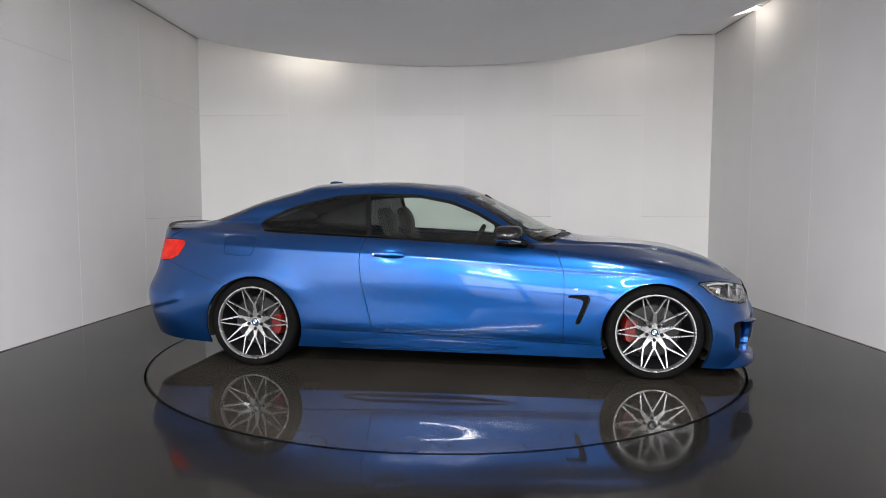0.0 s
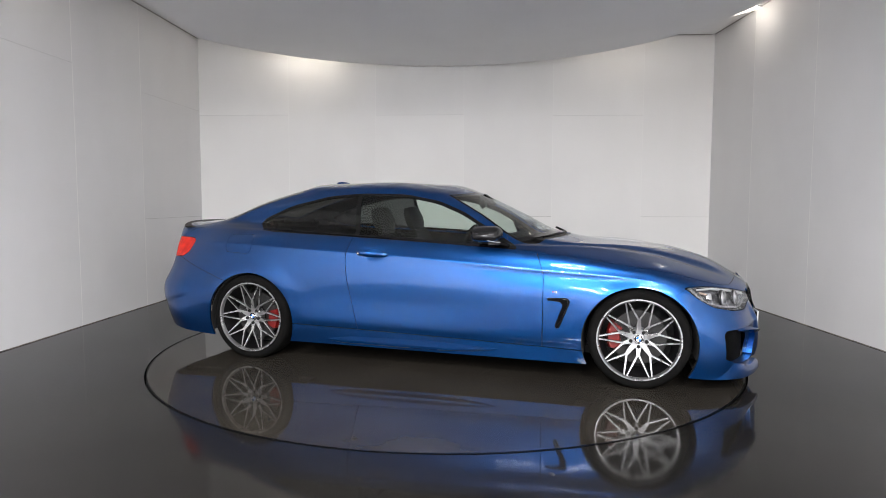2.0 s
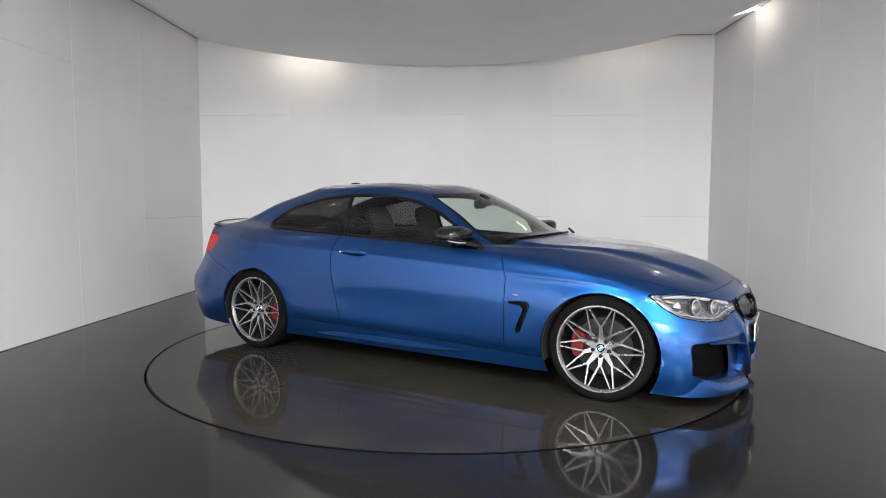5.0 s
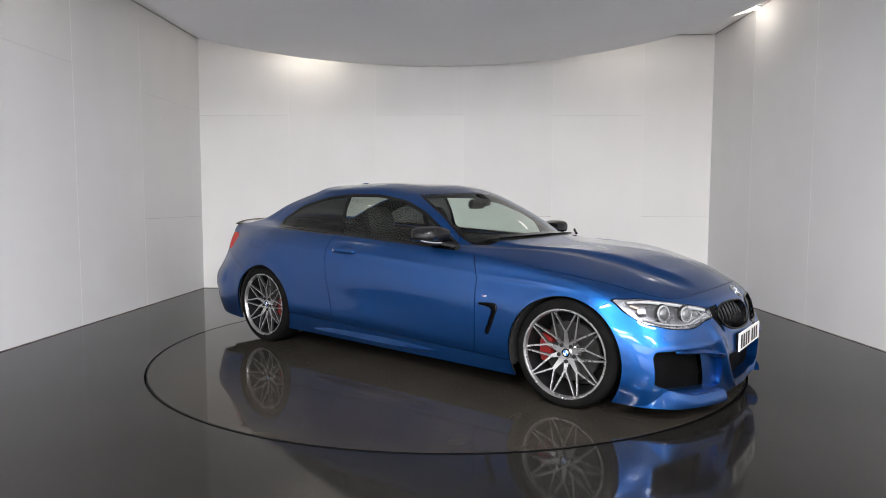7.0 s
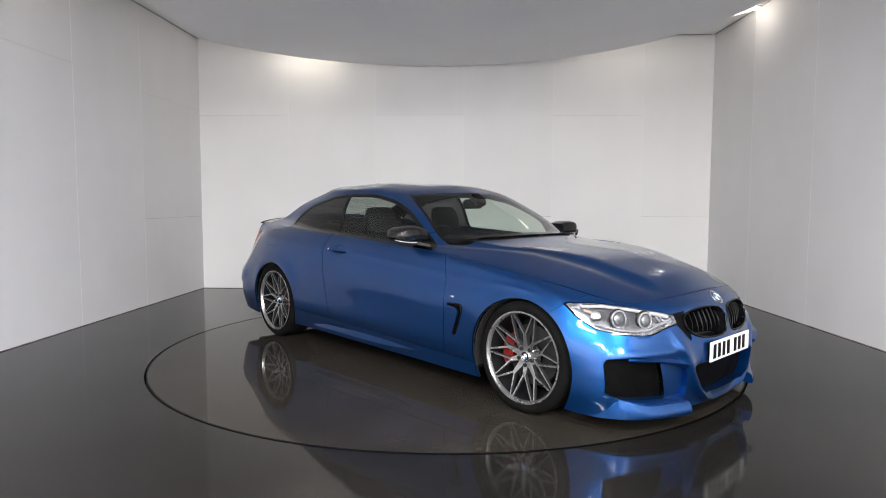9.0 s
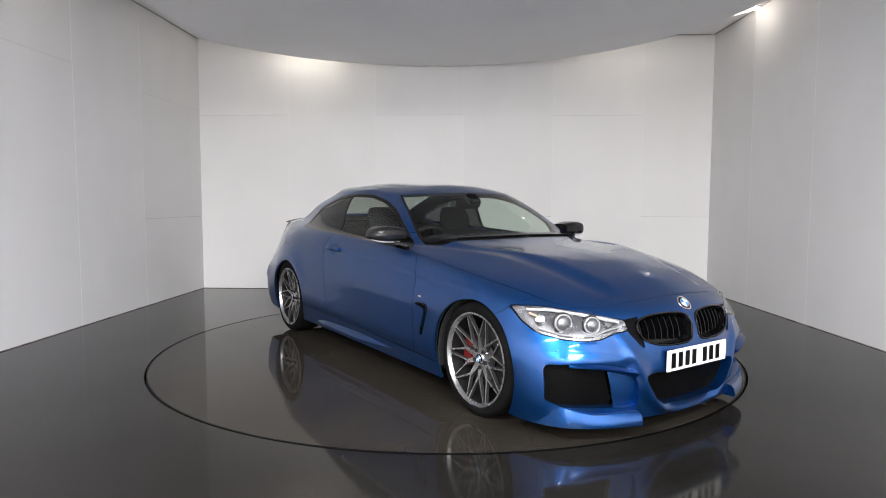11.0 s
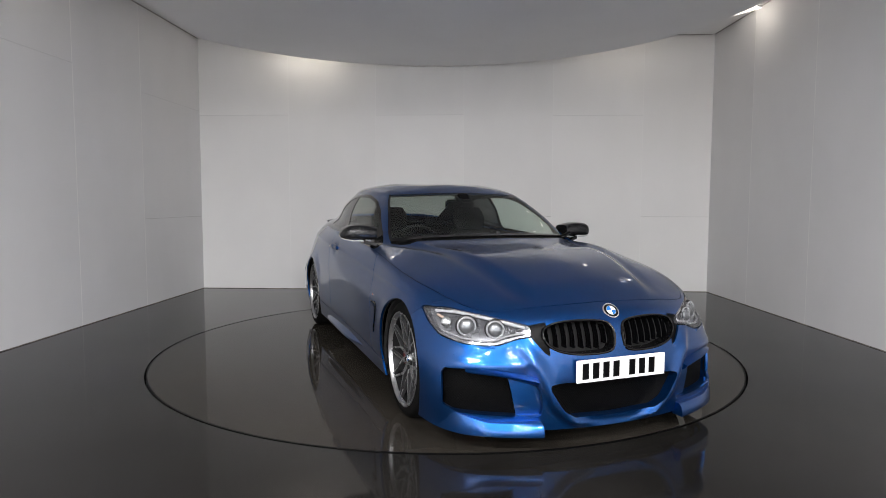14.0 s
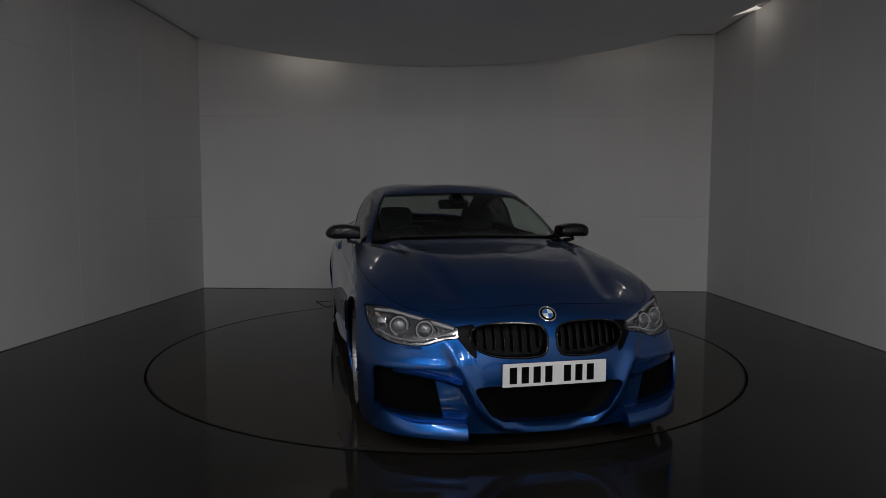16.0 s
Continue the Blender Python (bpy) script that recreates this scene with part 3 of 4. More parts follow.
DOOR = [(-.595, .99), (-.632, .80), (-.615, .64), (-.50, .15), (.0, .12), (.79, .12), (.795, .45), (.795, .72), (.745, .86), (.67, .99)]
GLASS_SIDE = [(-1.462, 1.028), (-1.375, .975), (-.545, .942), (.345, .895), (.63, .878), (.375, 1.027), (.193, 1.134), (.0, 1.21), (-.262, 1.258), (-.605, 1.264), (-.87, 1.244), (-1.19, 1.170), (-1.43, 1.070)]
HEADLAMP = [(.842, .668), (.75, .672), (.63, .652), (.50, .623), (.435, .606), (.435, .558), (.50, .55), (.586, .52), (.64, .515), (.735, .52), (.81, .545), (.835, .60)]
KIDNEY = [(.385, .592), (.32, .620), (.20, .630), (.06, .622), (.022, .59), (.024, .515), (.045, .474), (.23, .470), (.345, .496), (.385, .542)]
BRIDGE = [(.440, .610), (.36, .624), (.36, .465), (.388, .485), (.440, .552)]
INTAKE = [(-.3, .338), (.378, .338), (.366, .30), (.30, .202), (.225, .160), (-.3, .142)]
CHEEK = [(.828, .402), (.72, .411), (.58, .406), (.475, .384), (.436, .350), (.408, .29), (.396, .22), (.405, .172), (.828, .200)]
TAILLAMP = [(-2.6, .908), (-2.13, .914), (-2.06, .906), (-2.035, .885), (-2.075, .80), (-2.155, .757), (-2.6, .74)]
VENT = [(.822, .574), (.955, .580), (.974, .552), (.902, .370), (.872, .374), (.876, .40), (.926, .530), (.905, .550), (.822, .556)]
FLAP = [(-1.668, .943), (-1.42, .950), (-1.425, .83), (-1.45, .806), (-1.66, .815)]

rest = SKIN
glass_poly = polygon(GLASS_SIDE, 1)


def glass_side(x, y, z, s, r):
    return np.minimum(glass_poly(x, z), np.minimum(y - 0.5, 9.6 - s))


dlo, rest = split(rest, glass_side, 0.0)
pane, trim = split(dlo, lambda *a: glass_side(*a) - 0.019, 0.0)
post_x = lambda x, y, z, s, r: x - (-.585 - (z - .95) * 0.10)
door_glass = keep(pane, lambda *a: post_x(*a) - 0.012)
quarter = keep(pane, lambda *a: -post_x(*a) - 0.022)
post = keep(keep(pane, lambda *a: post_x(*a) + 0.022), lambda *a: 0.012 - post_x(*a))
# black corner of the window behind the mirror
sail = keep(door_glass, lambda x, y, z, s, r: x - 0.36 - (z - .9) * -.35)
door_glass = keep(door_glass, lambda x, y, z, s, r: -(x - 0.36 - (z - .9) * -.35))


def screen(x, y, z, s, r):
    return np.minimum(np.minimum(r - 7.06, 9.35 - r) * 0.2, (s - 9.02) * 0.15)


def backlight(x, y, z, s, r):
    return np.minimum(np.minimum(r - 7.1, 9.0 - r) * 0.25, (3.1 - s) * 0.12)


windscreen, rest = split(rest, screen, 0.0)
screen_band = keep(windscreen, lambda *a: 0.024 - screen(*a))
windscreen = keep(windscreen, lambda *a: screen(*a) - 0.024)
rear_screen, rest = split(rest, backlight, 0.0)
cowl, rest = split(rest, lambda x, y, z, s, r: np.minimum(np.minimum((r - 6.93) * 0.2, (7.06 - r) * 0.2), (s - 9.0) * 0.2), 0.0)
bonnet, rest = split(rest, lambda x, y, z, s, r: np.minimum((r - 5.0) * 0.15, x - 0.50 - 0.45 * np.maximum(0, y - .66)))
skirt, rest = split(rest, lambda x, y, z, s, r: np.minimum(np.minimum(.266 - .030 * x - z, x + 1.3), 1.3 - x), 0.003)
door, rest = split(rest, side_field(DOOR, 1, 0.6), 0.0024)
headlamp, rest = split(rest, front_field(HEADLAMP, 1, 1.6), 0.0025)
tail_poly = polygon(TAILLAMP, 1)
taillamp, rest = split(rest, lambda x, y, z, s, r: np.minimum(tail_poly(x, z), y - 0.42), 0.002)
boot, rest = split(rest, lambda x, y, z, s, r: np.minimum(np.minimum((7.0 - r) * 0.1, 0.63 - y), np.minimum(z - 0.74, -1.92 - x)))
front, rest = split(rest, lambda x, y, z, s, r: np.minimum(np.minimum((x - 1.56) - (z - .58) * 1.5, x - 1.46), (5.0 - r) * 0.3))
rearb, rest = split(rest, lambda x, y, z, s, r: np.minimum(.611 - .287 * (x + 1.673) - z, -1.46 - x))
vent, rest = split(rest, side_field(VENT, 1, 0.6), 0.0)
flap, rest_flap = split(rest, side_field(FLAP, 1, 0.6), 0.0012)
kidney, front = split(front, front_field(KIDNEY, 1, 1.9), 0.0)
bridge, front = split(front, front_field(BRIDGE, 0, 1.9), 0.0)
intake, front = split(front, front_field(INTAKE, 1, 1.9), 0.0)
cheek, front = split(front, front_field(CHEEK, 1, 1.8), 0.0)


def recess_bm(mesh, depth, side, walls=True, direction=None):
    """The walls or the floor of a pocket sunk behind a piece of skin."""
    bm = skin_bm(mesh, side, flange=0)
    bm.normal_update()
    move = {v: (Vector(direction) * depth if direction else -v.normal * depth) for v in bm.verts}
    if walls:
        rim = [e for e in bm.edges if e.is_boundary]
        old = list(bm.faces)
        ends = {}
        for e in rim:
            for v in e.verts:
                if v not in ends:
                    ends[v] = bm.verts.new(v.co + move[v])
            bm.faces.new((e.verts[0], e.verts[1], ends[e.verts[1]], ends[e.verts[0]]))
        bmesh.ops.delete(bm, geom=old, context="FACES")
        bmesh.ops.recalc_face_normals(bm, faces=bm.faces)
    else:
        for v, d in move.items():
            v.co += d
    return bm


def rear_of(mesh, side, name, depth, wall_mat, floor_mat, parent=None, label="", direction=None):
    part(name + "_surround", recess_bm(mesh, depth, side, True, direction), wall_mat, parent or car)
    return part(name, recess_bm(mesh, depth, side, False, direction), floor_mat, parent or car, label)


# wings, pillars and roof are one welded shell; the fuel flap is on the right side only
left_shell, right_shell = rest, rest_flap
bm = skin_bm(left_shell, 1, 0)
bm2 = skin_bm(right_shell, -1, 0)
tmp = bpy.data.meshes.new("tmp")
bm2.to_mesh(tmp)
bm2.free()
bm.from_mesh(tmp)
bpy.data.meshes.remove(tmp)
bmesh.ops.remove_doubles(bm, verts=bm.verts, dist=0.0004)


def flange_bm(bm, depth):
    bm.normal_update()
    rim = [e for e in bm.edges if e.is_boundary]
    nrm = {v: v.normal.copy() for e in rim for v in e.verts}
    ends = {v: bm.verts.new(v.co - n * depth) for v, n in nrm.items()}
    for e in rim:
        a, b = e.verts
        f = e.link_faces[0]
        loop = [l for l in f.loops if l.edge == e][0]
        a, b = loop.vert, loop.link_loop_next.vert
        bm.faces.new((b, a, ends[a], ends[b]))
    return bm


part("body_shell", flange_bm(bm, 0.012), M_PAINT, car, "blue painted wings, pillars and roof")
part("fuel_flap", skin_bm(flap, -1, flange=0.006), M_PAINT, car)
part("bonnet", skin_bm(bonnet), M_PAINT, car, "blue bonnet with two raised creases")
part("boot_lid", skin_bm(boot), M_PAINT, car)
bumper = part("front_bumper", skin_bm(front), M_PAINT, car, "sculpted blue front bumper with large intakes")
part("rear_bumper", skin_bm(rearb), M_PAINT, car)
part("windscreen", skin_bm(windscreen, flange=0), M_GLASS, car, "clear windscreen")
part("windscreen_band", skin_bm(screen_band, flange=0), M_GLOSS, car, "black printed edge of the windscreen")
part("rear_window", skin_bm(rear_screen, flange=0), M_REARGLASS, car)
part("scuttle", skin_bm(cowl, push=-0.012), M_BLACK, car, "black plastic scuttle panel")
for sg in (-1, 1):
    part("door", skin_bm(door, sg), M_PAINT, car)
    part("side_skirt", skin_bm(skirt, sg), M_PAINT, car)
    blade_secs = []
    for i in range(25):
        u = i / 24
        x = -.97 + 1.88 * u
        k = smooth01(u / .22) * smooth01((1 - u) / .5)
        y0 = .868 + .012 * (x < -.5) * (-.5 - x) / .47 - .024 * (1 - k)
        top = .206 + .032 * smooth01(u / .25) - .026 * u
        blade_secs.append([Vector((x, sg * y, z)) for y, z in ((y0 - .02, top + .012), (y0 + .004, top + .004 * k), (y0 + .004 + .030 * k, top - .032 * k), (y0 + .002 + .030 * k, top - .044 * k - .004), (y0 - .02, .158))])
    part("sill_blade", sweep(blade_secs), M_PAINT, car, "blue blade along the side skirt", 25)
    part("window_trim", skin_bm(trim, sg, flange=0.008), M_GLOSS, car, "gloss black window surround")
    part("door_glass", skin_bm(door_glass, sg, flange=0.004, push=-0.003), M_GLASS, car)
    part("mirror_sail", skin_bm(sail, sg, flange=0.004, push=-0.002), M_GLOSS, car)
    part("quarter_glass", skin_bm(quarter, sg, flange=0.004, push=-0.003), M_PRIVACY, car, "dark tinted rear side glass")
    part("centre_post", skin_bm(post, sg, flange=0.006), M_GLOSS, car)
    part("tail_lamp", skin_bm(taillamp, sg), M_TAIL, car, "red tail lamp")
    rear_of(vent, sg, "wing_vent", 0.03, M_GLOSS, M_BLACK, label="black vent behind the front wheel")
    g = rear_of(kidney, sg, "grille", 0.07, M_GLOSS, M_DARK, label="black kidney-shaped grille", direction=(-1, 0, 0))
    inner = lambda x, y, z, s, r: y - 0.515 - (z - .19) * 0.22
    part("side_intake_surround", recess_bm(cheek, 0.06, sg, True, (-.95, -sg * .2, 0)), M_PAINT, car)
    part("side_intake", recess_bm(keep(cheek, inner), 0.06, sg, False, (-.95, -sg * .2, 0)), M_MESH, car, "black mesh side intake")
    part("intake_blade", recess_bm(keep(cheek, lambda *a: -inner(*a)), 0.034, sg, False, (-.95, -sg * .2, 0)), M_PAINT, car)
    part("grille_bridge", recess_bm(bridge, 0.010, sg, False), M_BLACK, car)
    lamp = part("headlamp", skin_bm(headlamp, sg, flange=0.01), M_LENS, car, "clear headlamp with twin round projectors")
    part("lamp_bowl", recess_bm(headlamp, 0.034, sg, False), M_BOWL, lamp)
    part("lamp_rim", recess_bm(headlamp, 0.034, sg, True), M_BOWL, lamp)
rear_of(intake, 0, "lower_intake", 0.06, M_PAINT, M_MESH, label="black mesh lower intake", direction=(-1, 0, 0))

# dark liner just under the skin, seen through the panel gaps, and the headlining
holes = [front_field(HEADLAMP, 1, 1.6), front_field(KIDNEY, 1, 1.9), front_field(INTAKE, 1, 1.9), front_field(CHEEK, 1, 1.8), side_field(VENT, 1, 0.6)]
liner = keep(SKIN, lambda x, y, z, s, r: np.minimum(np.where((s > 8.9) | (s < 3.2), 6.85, 7.2) - r, -0.004 - np.max([h(x, y, z, s, r) for h in holes], axis=0)))
liner = keep(liner, lambda x, y, z, s, r: -(glass_side(x, y, z, s, r) + 0.002))
part("liner", skin_bm(liner, flange=0.0, push=-0.02), M_DARK, car, "black inner structure")
headlining = keep(SKIN, lambda x, y, z, s, r: np.minimum(r - 7.06, -np.max([glass_side(x, y, z, s, r), screen(x, y, z, s, r), backlight(x, y, z, s, r)], axis=0)))
part("headlining", skin_bm(headlining, flange=0.0, push=-0.022), M_TRIM, car)
part("floor_pan", box_bm(-2.2, 2.0, -.66, .66, .17, .22, 0.01), M_DARK, car)
# Unseen boxes added under the nose to block a bright gap
part("nose_blocker", box_bm(1.0, 2.09, -.42, .42, .128, .150, 0.004), M_DARK, car, "unseen black box added to block light under the nose")
part("nose_blocker", box_bm(1.90, 2.02, -.62, .62, .124, .148, 0.004), M_DARK, car, "unseen black box added to block light under the nose")
part("nose_blocker", box_bm(1.74, 1.92, -.74, .74, .122, .146, 0.004), M_DARK, car, "unseen black box added to block light under the nose")
part("floor_pan", box_bm(-1.0, 1.0, -.84, .84, .165, .21, 0.01), M_DARK, car)


# Wheels
def wheel(x, sg, front):
    w = new("wheel")
    w.parent = car
    w.location = (x, 0, WHEEL_Z)
    out = 0.885 if not front else 0.868

    def lathe(profile, n=72):
        bm = bmesh.new()
        rows = [[bm.verts.new((r * math.cos(2 * PI * i / n), sg * y, r * math.sin(2 * PI * i / n))) for r, y in profile] for i in range(n)]
        for i in range(n):
            p, q = rows[i], rows[(i + 1) % n]
            for k in range(len(profile) - 1):
                bm.faces.new((p[k], p[k + 1], q[k + 1], q[k]) if sg > 0 else (p[k], q[k], q[k + 1], p[k + 1]))
        return bm
    part("tyre", lathe([(.24, out - .235), (.29, out - .24), (.313, out - .225), (.323, out - .19), (.323, out - .04), (.316, out - .014), (.30, out), (.28, out + .003), (.262, out - .002), (.256, out - .015)]), M_TYRE, w)
    part("rim", lathe([(.266, out - .006), (.264, out + .003), (.256, out + .003), (.250, out - .005), (.246, out - .02)]), M_RIM, w)
    part("barrel", lathe([(.249, out - .02), (.244, out - .05), (.235, out - .12), (.23, out - .22)]), M_RIMDARK, w)
    bm = bmesh.new()
    tips, valleys = [], []
    face = out - 0.012
    hub = out - 0.045

    def bar(a, b, w0, w1, depth):
        """A tapered spoke from a to b in the wheel's plane (x, z, y), with a chamfered back."""
        a, b = Vector(a), Vector(b)
        d = Vector((b.x - a.x, 0, b.z - a.z)).normalized()
        nrm = Vector((-d.z, 0, d.x))
        sec = []
        for p, ww in ((a, w0), (b, w1)):
            sec.append([bm.verts.new(p + nrm * ww * u + Vector((0, sg * dy, 0))) for u, dy in ((-.5, 0), (.5, 0), (.62, -depth * .3), (.55, -depth), (-.55, -depth), (-.62, -depth * .3))])
        for k in range(6):
            bm.faces.new((sec[0][k], sec[0][(k + 1) % 6], sec[1][(k + 1) % 6], sec[1][k])).material_index = 0 if k == 0 else 1
        bm.faces.new(sec[0][::-1])
        bm.faces.new(sec[1])
    P = lambda r, deg, y: (r * math.cos(radians(deg)), sg * y, r * math.sin(radians(deg)))
    # ten tips at the rim; the forks lie alternately further out and further in
    fork = lambda deg: .122 if round((deg - 90) / 36) % 2 == 0 else .098
    for k in range(10):
        tip = 72 + 36 * k
        for dv in (-18, 18):
            bar(P(fork(tip + dv), tip + dv, hub + .012), P(.255, tip + dv * 0.10, face), .0112, .0080, .020)
    for k in range(10):
        v = 90 + 36 * k
        bar(P(.05, v, hub), P(fork(v) + .008, v, hub + .013), .034 if k % 2 == 0 else .030, .0195, .028)
    bmesh.ops.recalc_face_normals(bm, faces=bm.faces)
    part("spokes", bm, [M_RIM, M_RIMSIDE], w, "machined star-pattern spokes", 30)
    part("hub", lathe([(.001, hub + .004), (.03, hub + .004), (.034, hub), (.062, hub + .001), (.070, hub - .006), (.072, hub - .05)], 40), M_RIM, w)
    roundel((0, sg * (hub + .006), 0), (0, sg, 0), .027, w, True)
    # Black plugs draw the bolt holes, with their shade put into the colour
    for k in range(5):
        a = radians(54 + 72 * k)
        bm = bmesh.new()
        bmesh.ops.create_cone(bm, cap_ends=True, segments=16, radius1=.0115, radius2=.0115, depth=.018,
                              matrix=Matrix.Translation((.051 * math.cos(a), sg * (hub + 0.0), .051 * math.sin(a))) @ pose(0, 0, 0, 90))
        part("bolt_hole_plug", bm, M_DARK, w)
    part("brake_disc", lathe([(.07, out - .11), (.175, out - .11), (.178, out - .115), (.178, out - .135), (.07, out - .135)], 64), M_DISC, w)
    part("hub_carrier", lathe([(.229, out - .235), (.10, out - .20), (.001, out - .2)], 40), M_DARK, w)
    return w


def caliper(x, sg, front):
    out = 0.868 if front else 0.885
    bm = bmesh.new()
    a0, a1 = (150, 206) if front else (-30, 18)
    n = 14
    rows = []
    for i in range(n + 1):
        a = radians(a0 + (a1 - a0) * i / n)
        e = 1 if 0 < i < n else 0.92
        rows.append([bm.verts.new((x + r * math.cos(a), sg * y, WHEEL_Z + r * math.sin(a))) for r, y in ((.115, out - .085), (.12, out - .07), (.19 * e, out - .07), (.20 * e, out - .085), (.205, out - .15), (.115, out - .15))])
    for i in range(n):
        for k in range(6):
            bm.faces.new((rows[i][k], rows[i][(k + 1) % 6], rows[i + 1][(k + 1) % 6], rows[i + 1][k]))
    bm.faces.new(rows[0])
    bm.faces.new(rows[-1][::-1])
    bmesh.ops.recalc_face_normals(bm, faces=bm.faces)
    part("brake_caliper", bm, M_CALIPER, car, "red brake caliper")


def wheel_house(x, sg):
    """Dark half drum over each wheel."""
    secs = []
    for i in range(21):
        a = radians(-15 + 210 * i / 20)
        secs.append([Vector((x + r * math.cos(a), sg * y, 0.303 + r * math.sin(a))) for r, y in ((.357, .868), (.357, .52), (.05, .52), (.05, .50), (.365, .50), (.365, .868))])
    bm = bmesh.new()
    rows = [[bm.verts.new(p) for p in q] for q in secs]
    for p, q in zip(rows, rows[1:]):
        for k in range(6):
            bm.faces.new((p[k], p[(k + 1) % 6], q[(k + 1) % 6], q[k]))
    bmesh.ops.recalc_face_normals(bm, faces=bm.faces)
    part("wheel_house", bm, M_DARK, car)


for sg in (-1, 1):
    wheel_house(WHEEL_X, sg)
    wheel_house(-WHEEL_X - 0.012, sg)


# ---- Fittings of the car ----
def nose_x(w, z):
    """How far forward the skin lies at a half width and height, from the rings' front curves."""
    zs, xs = [], []
    for rg in RINGS[:6]:
        f = rg[9 * STEP_S:][::-1]
        xs.append(float(np.interp(w, f[:, 1], f[:, 0])))
        zs.append(float(np.interp(w, f[:, 1], f[:, 2])))
    return float(np.interp(z, zs, xs))


def flank_y(x, z):
    V = SKIN_V
    d = (V[:, 0] - x) ** 2 + (V[:, 2] - z) ** 2 + np.where(V[:, 1] < 0.5, 9, 0)
    k = np.argsort(d)[:4]
    wt = 1 / (d[k] + 1e-6)
    return float((V[k, 1] * wt).sum() / wt.sum())


SKIN_V = SKIN[0]


def tube(points, radius, n=10):
    pts = [Vector(p) for p in points]
    secs = []
    for i, p in enumerate(pts):
        d = (pts[min(i + 1, len(pts) - 1)] - pts[max(i - 1, 0)]).normalized()
        u = d.orthogonal().normalized()
        if abs(d.z) < 0.9:
            u = d.cross(Vector((0, 0, 1))).normalized()
        v = d.cross(u)
        r = radius[i] if isinstance(radius, (list, tuple)) else radius
        secs.append([p + (u * math.cos(2 * PI * k / n) + v * math.sin(2 * PI * k / n)) * r for k in range(n)])
    return sweep(secs)


def torus_bm(m, big, small, n=40, k=10):
    bm = bmesh.new()
    rows = []
    for i in range(n):
        a = 2 * PI * i / n
        rows.append([bm.verts.new(m @ Vector(((big + small * math.cos(2 * PI * j / k)) * math.cos(a), (big + small * math.cos(2 * PI * j / k)) * math.sin(a), small * math.sin(2 * PI * j / k)))) for j in range(k)])
    for i in range(n):
        for j in range(k):
            bm.faces.new((rows[i][j], rows[(i + 1) % n][j], rows[(i + 1) % n][(j + 1) % k], rows[i][(j + 1) % k]))
    bmesh.ops.recalc_face_normals(bm, faces=bm.faces)
    return bm


def dome_bm(m, r, height, n=32, rings=6):
    """A shallow glass cap on the local xy plane."""
    bm = bmesh.new()
    rows = []
    for j in range(rings):
        a = PI / 2 * j / rings
        rows.append([bm.verts.new(m @ Vector((r * math.cos(a) * math.cos(2 * PI * i / n), r * math.cos(a) * math.sin(2 * PI * i / n), height * math.sin(a)))) for i in range(n)])
    tip = bm.verts.new(m @ Vector((0, 0, height)))
    for j in range(rings - 1):
        for i in range(n):
            bm.faces.new((rows[j][i], rows[j][(i + 1) % n], rows[j + 1][(i + 1) % n], rows[j + 1][i]))
    for i in range(n):
        bm.faces.new((rows[-1][i], rows[-1][(i + 1) % n], tip))
    return bm


def facing(p, n):
    """A pose at p whose local z points along n."""
    return Matrix.Translation(p) @ Vector(n).to_track_quat("Z", "Y").to_matrix().to_4x4()


def roundel(p, n, r, parent, flat=False):
    """Round badge: chrome ring, blue and white quarters."""
    m = facing(p, n)
    b = part("badge", dome_bm(m @ Matrix.Translation((0, 0, -.003)), r, .007), M_GLOSS, parent, "round blue, white and black badge")
    under = parent if flat else b
    part("badge_ring", torus_bm(m, r, r * 0.09, 36, 8), M_CHROME, under)
    part("badge_ring", torus_bm(m @ Matrix.Translation((0, 0, .003)), r * .62, r * 0.05, 36, 8), M_CHROME, under)
    for k in range(4):
        bm = bmesh.new()
        c = bm.verts.new(m @ Vector((0, 0, .0062)))
        arc = [bm.verts.new(m @ Vector((r * .6 * math.cos(PI / 2 * k + PI / 2 * i / 8), r * .6 * math.sin(PI / 2 * k + PI / 2 * i / 8), .0050))) for i in range(9)]
        for i in range(8):
            bm.faces.new((c, arc[i], arc[i + 1]))
        part("badge_quarter", bm, M_BADGEBLUE if k % 2 else M_WHITE, under)
    return b


roundel((nose_x(0, .66) + 0.004, 0, .662), (.72, 0, .69), .041, car)

# number plate with plain bars for its characters
plate = part("number_plate", box_bm(2.204, 2.211, -.250, .270, .338, .449, 0.003), M_WHITE, car, "white number plate with black characters")
for i in range(7):
    y = -.199 + i * .0585 + (.035 if i >= 4 else 0)
    part("character_bar", box_bm(2.211, 2.2122, y - .018, y + .018, .354, .432), M_BLACK, plate)
part("plate_holder", box_bm(2.16, 2.204, -.235, .255, .346, .441, 0.004), M_BLACK, car)

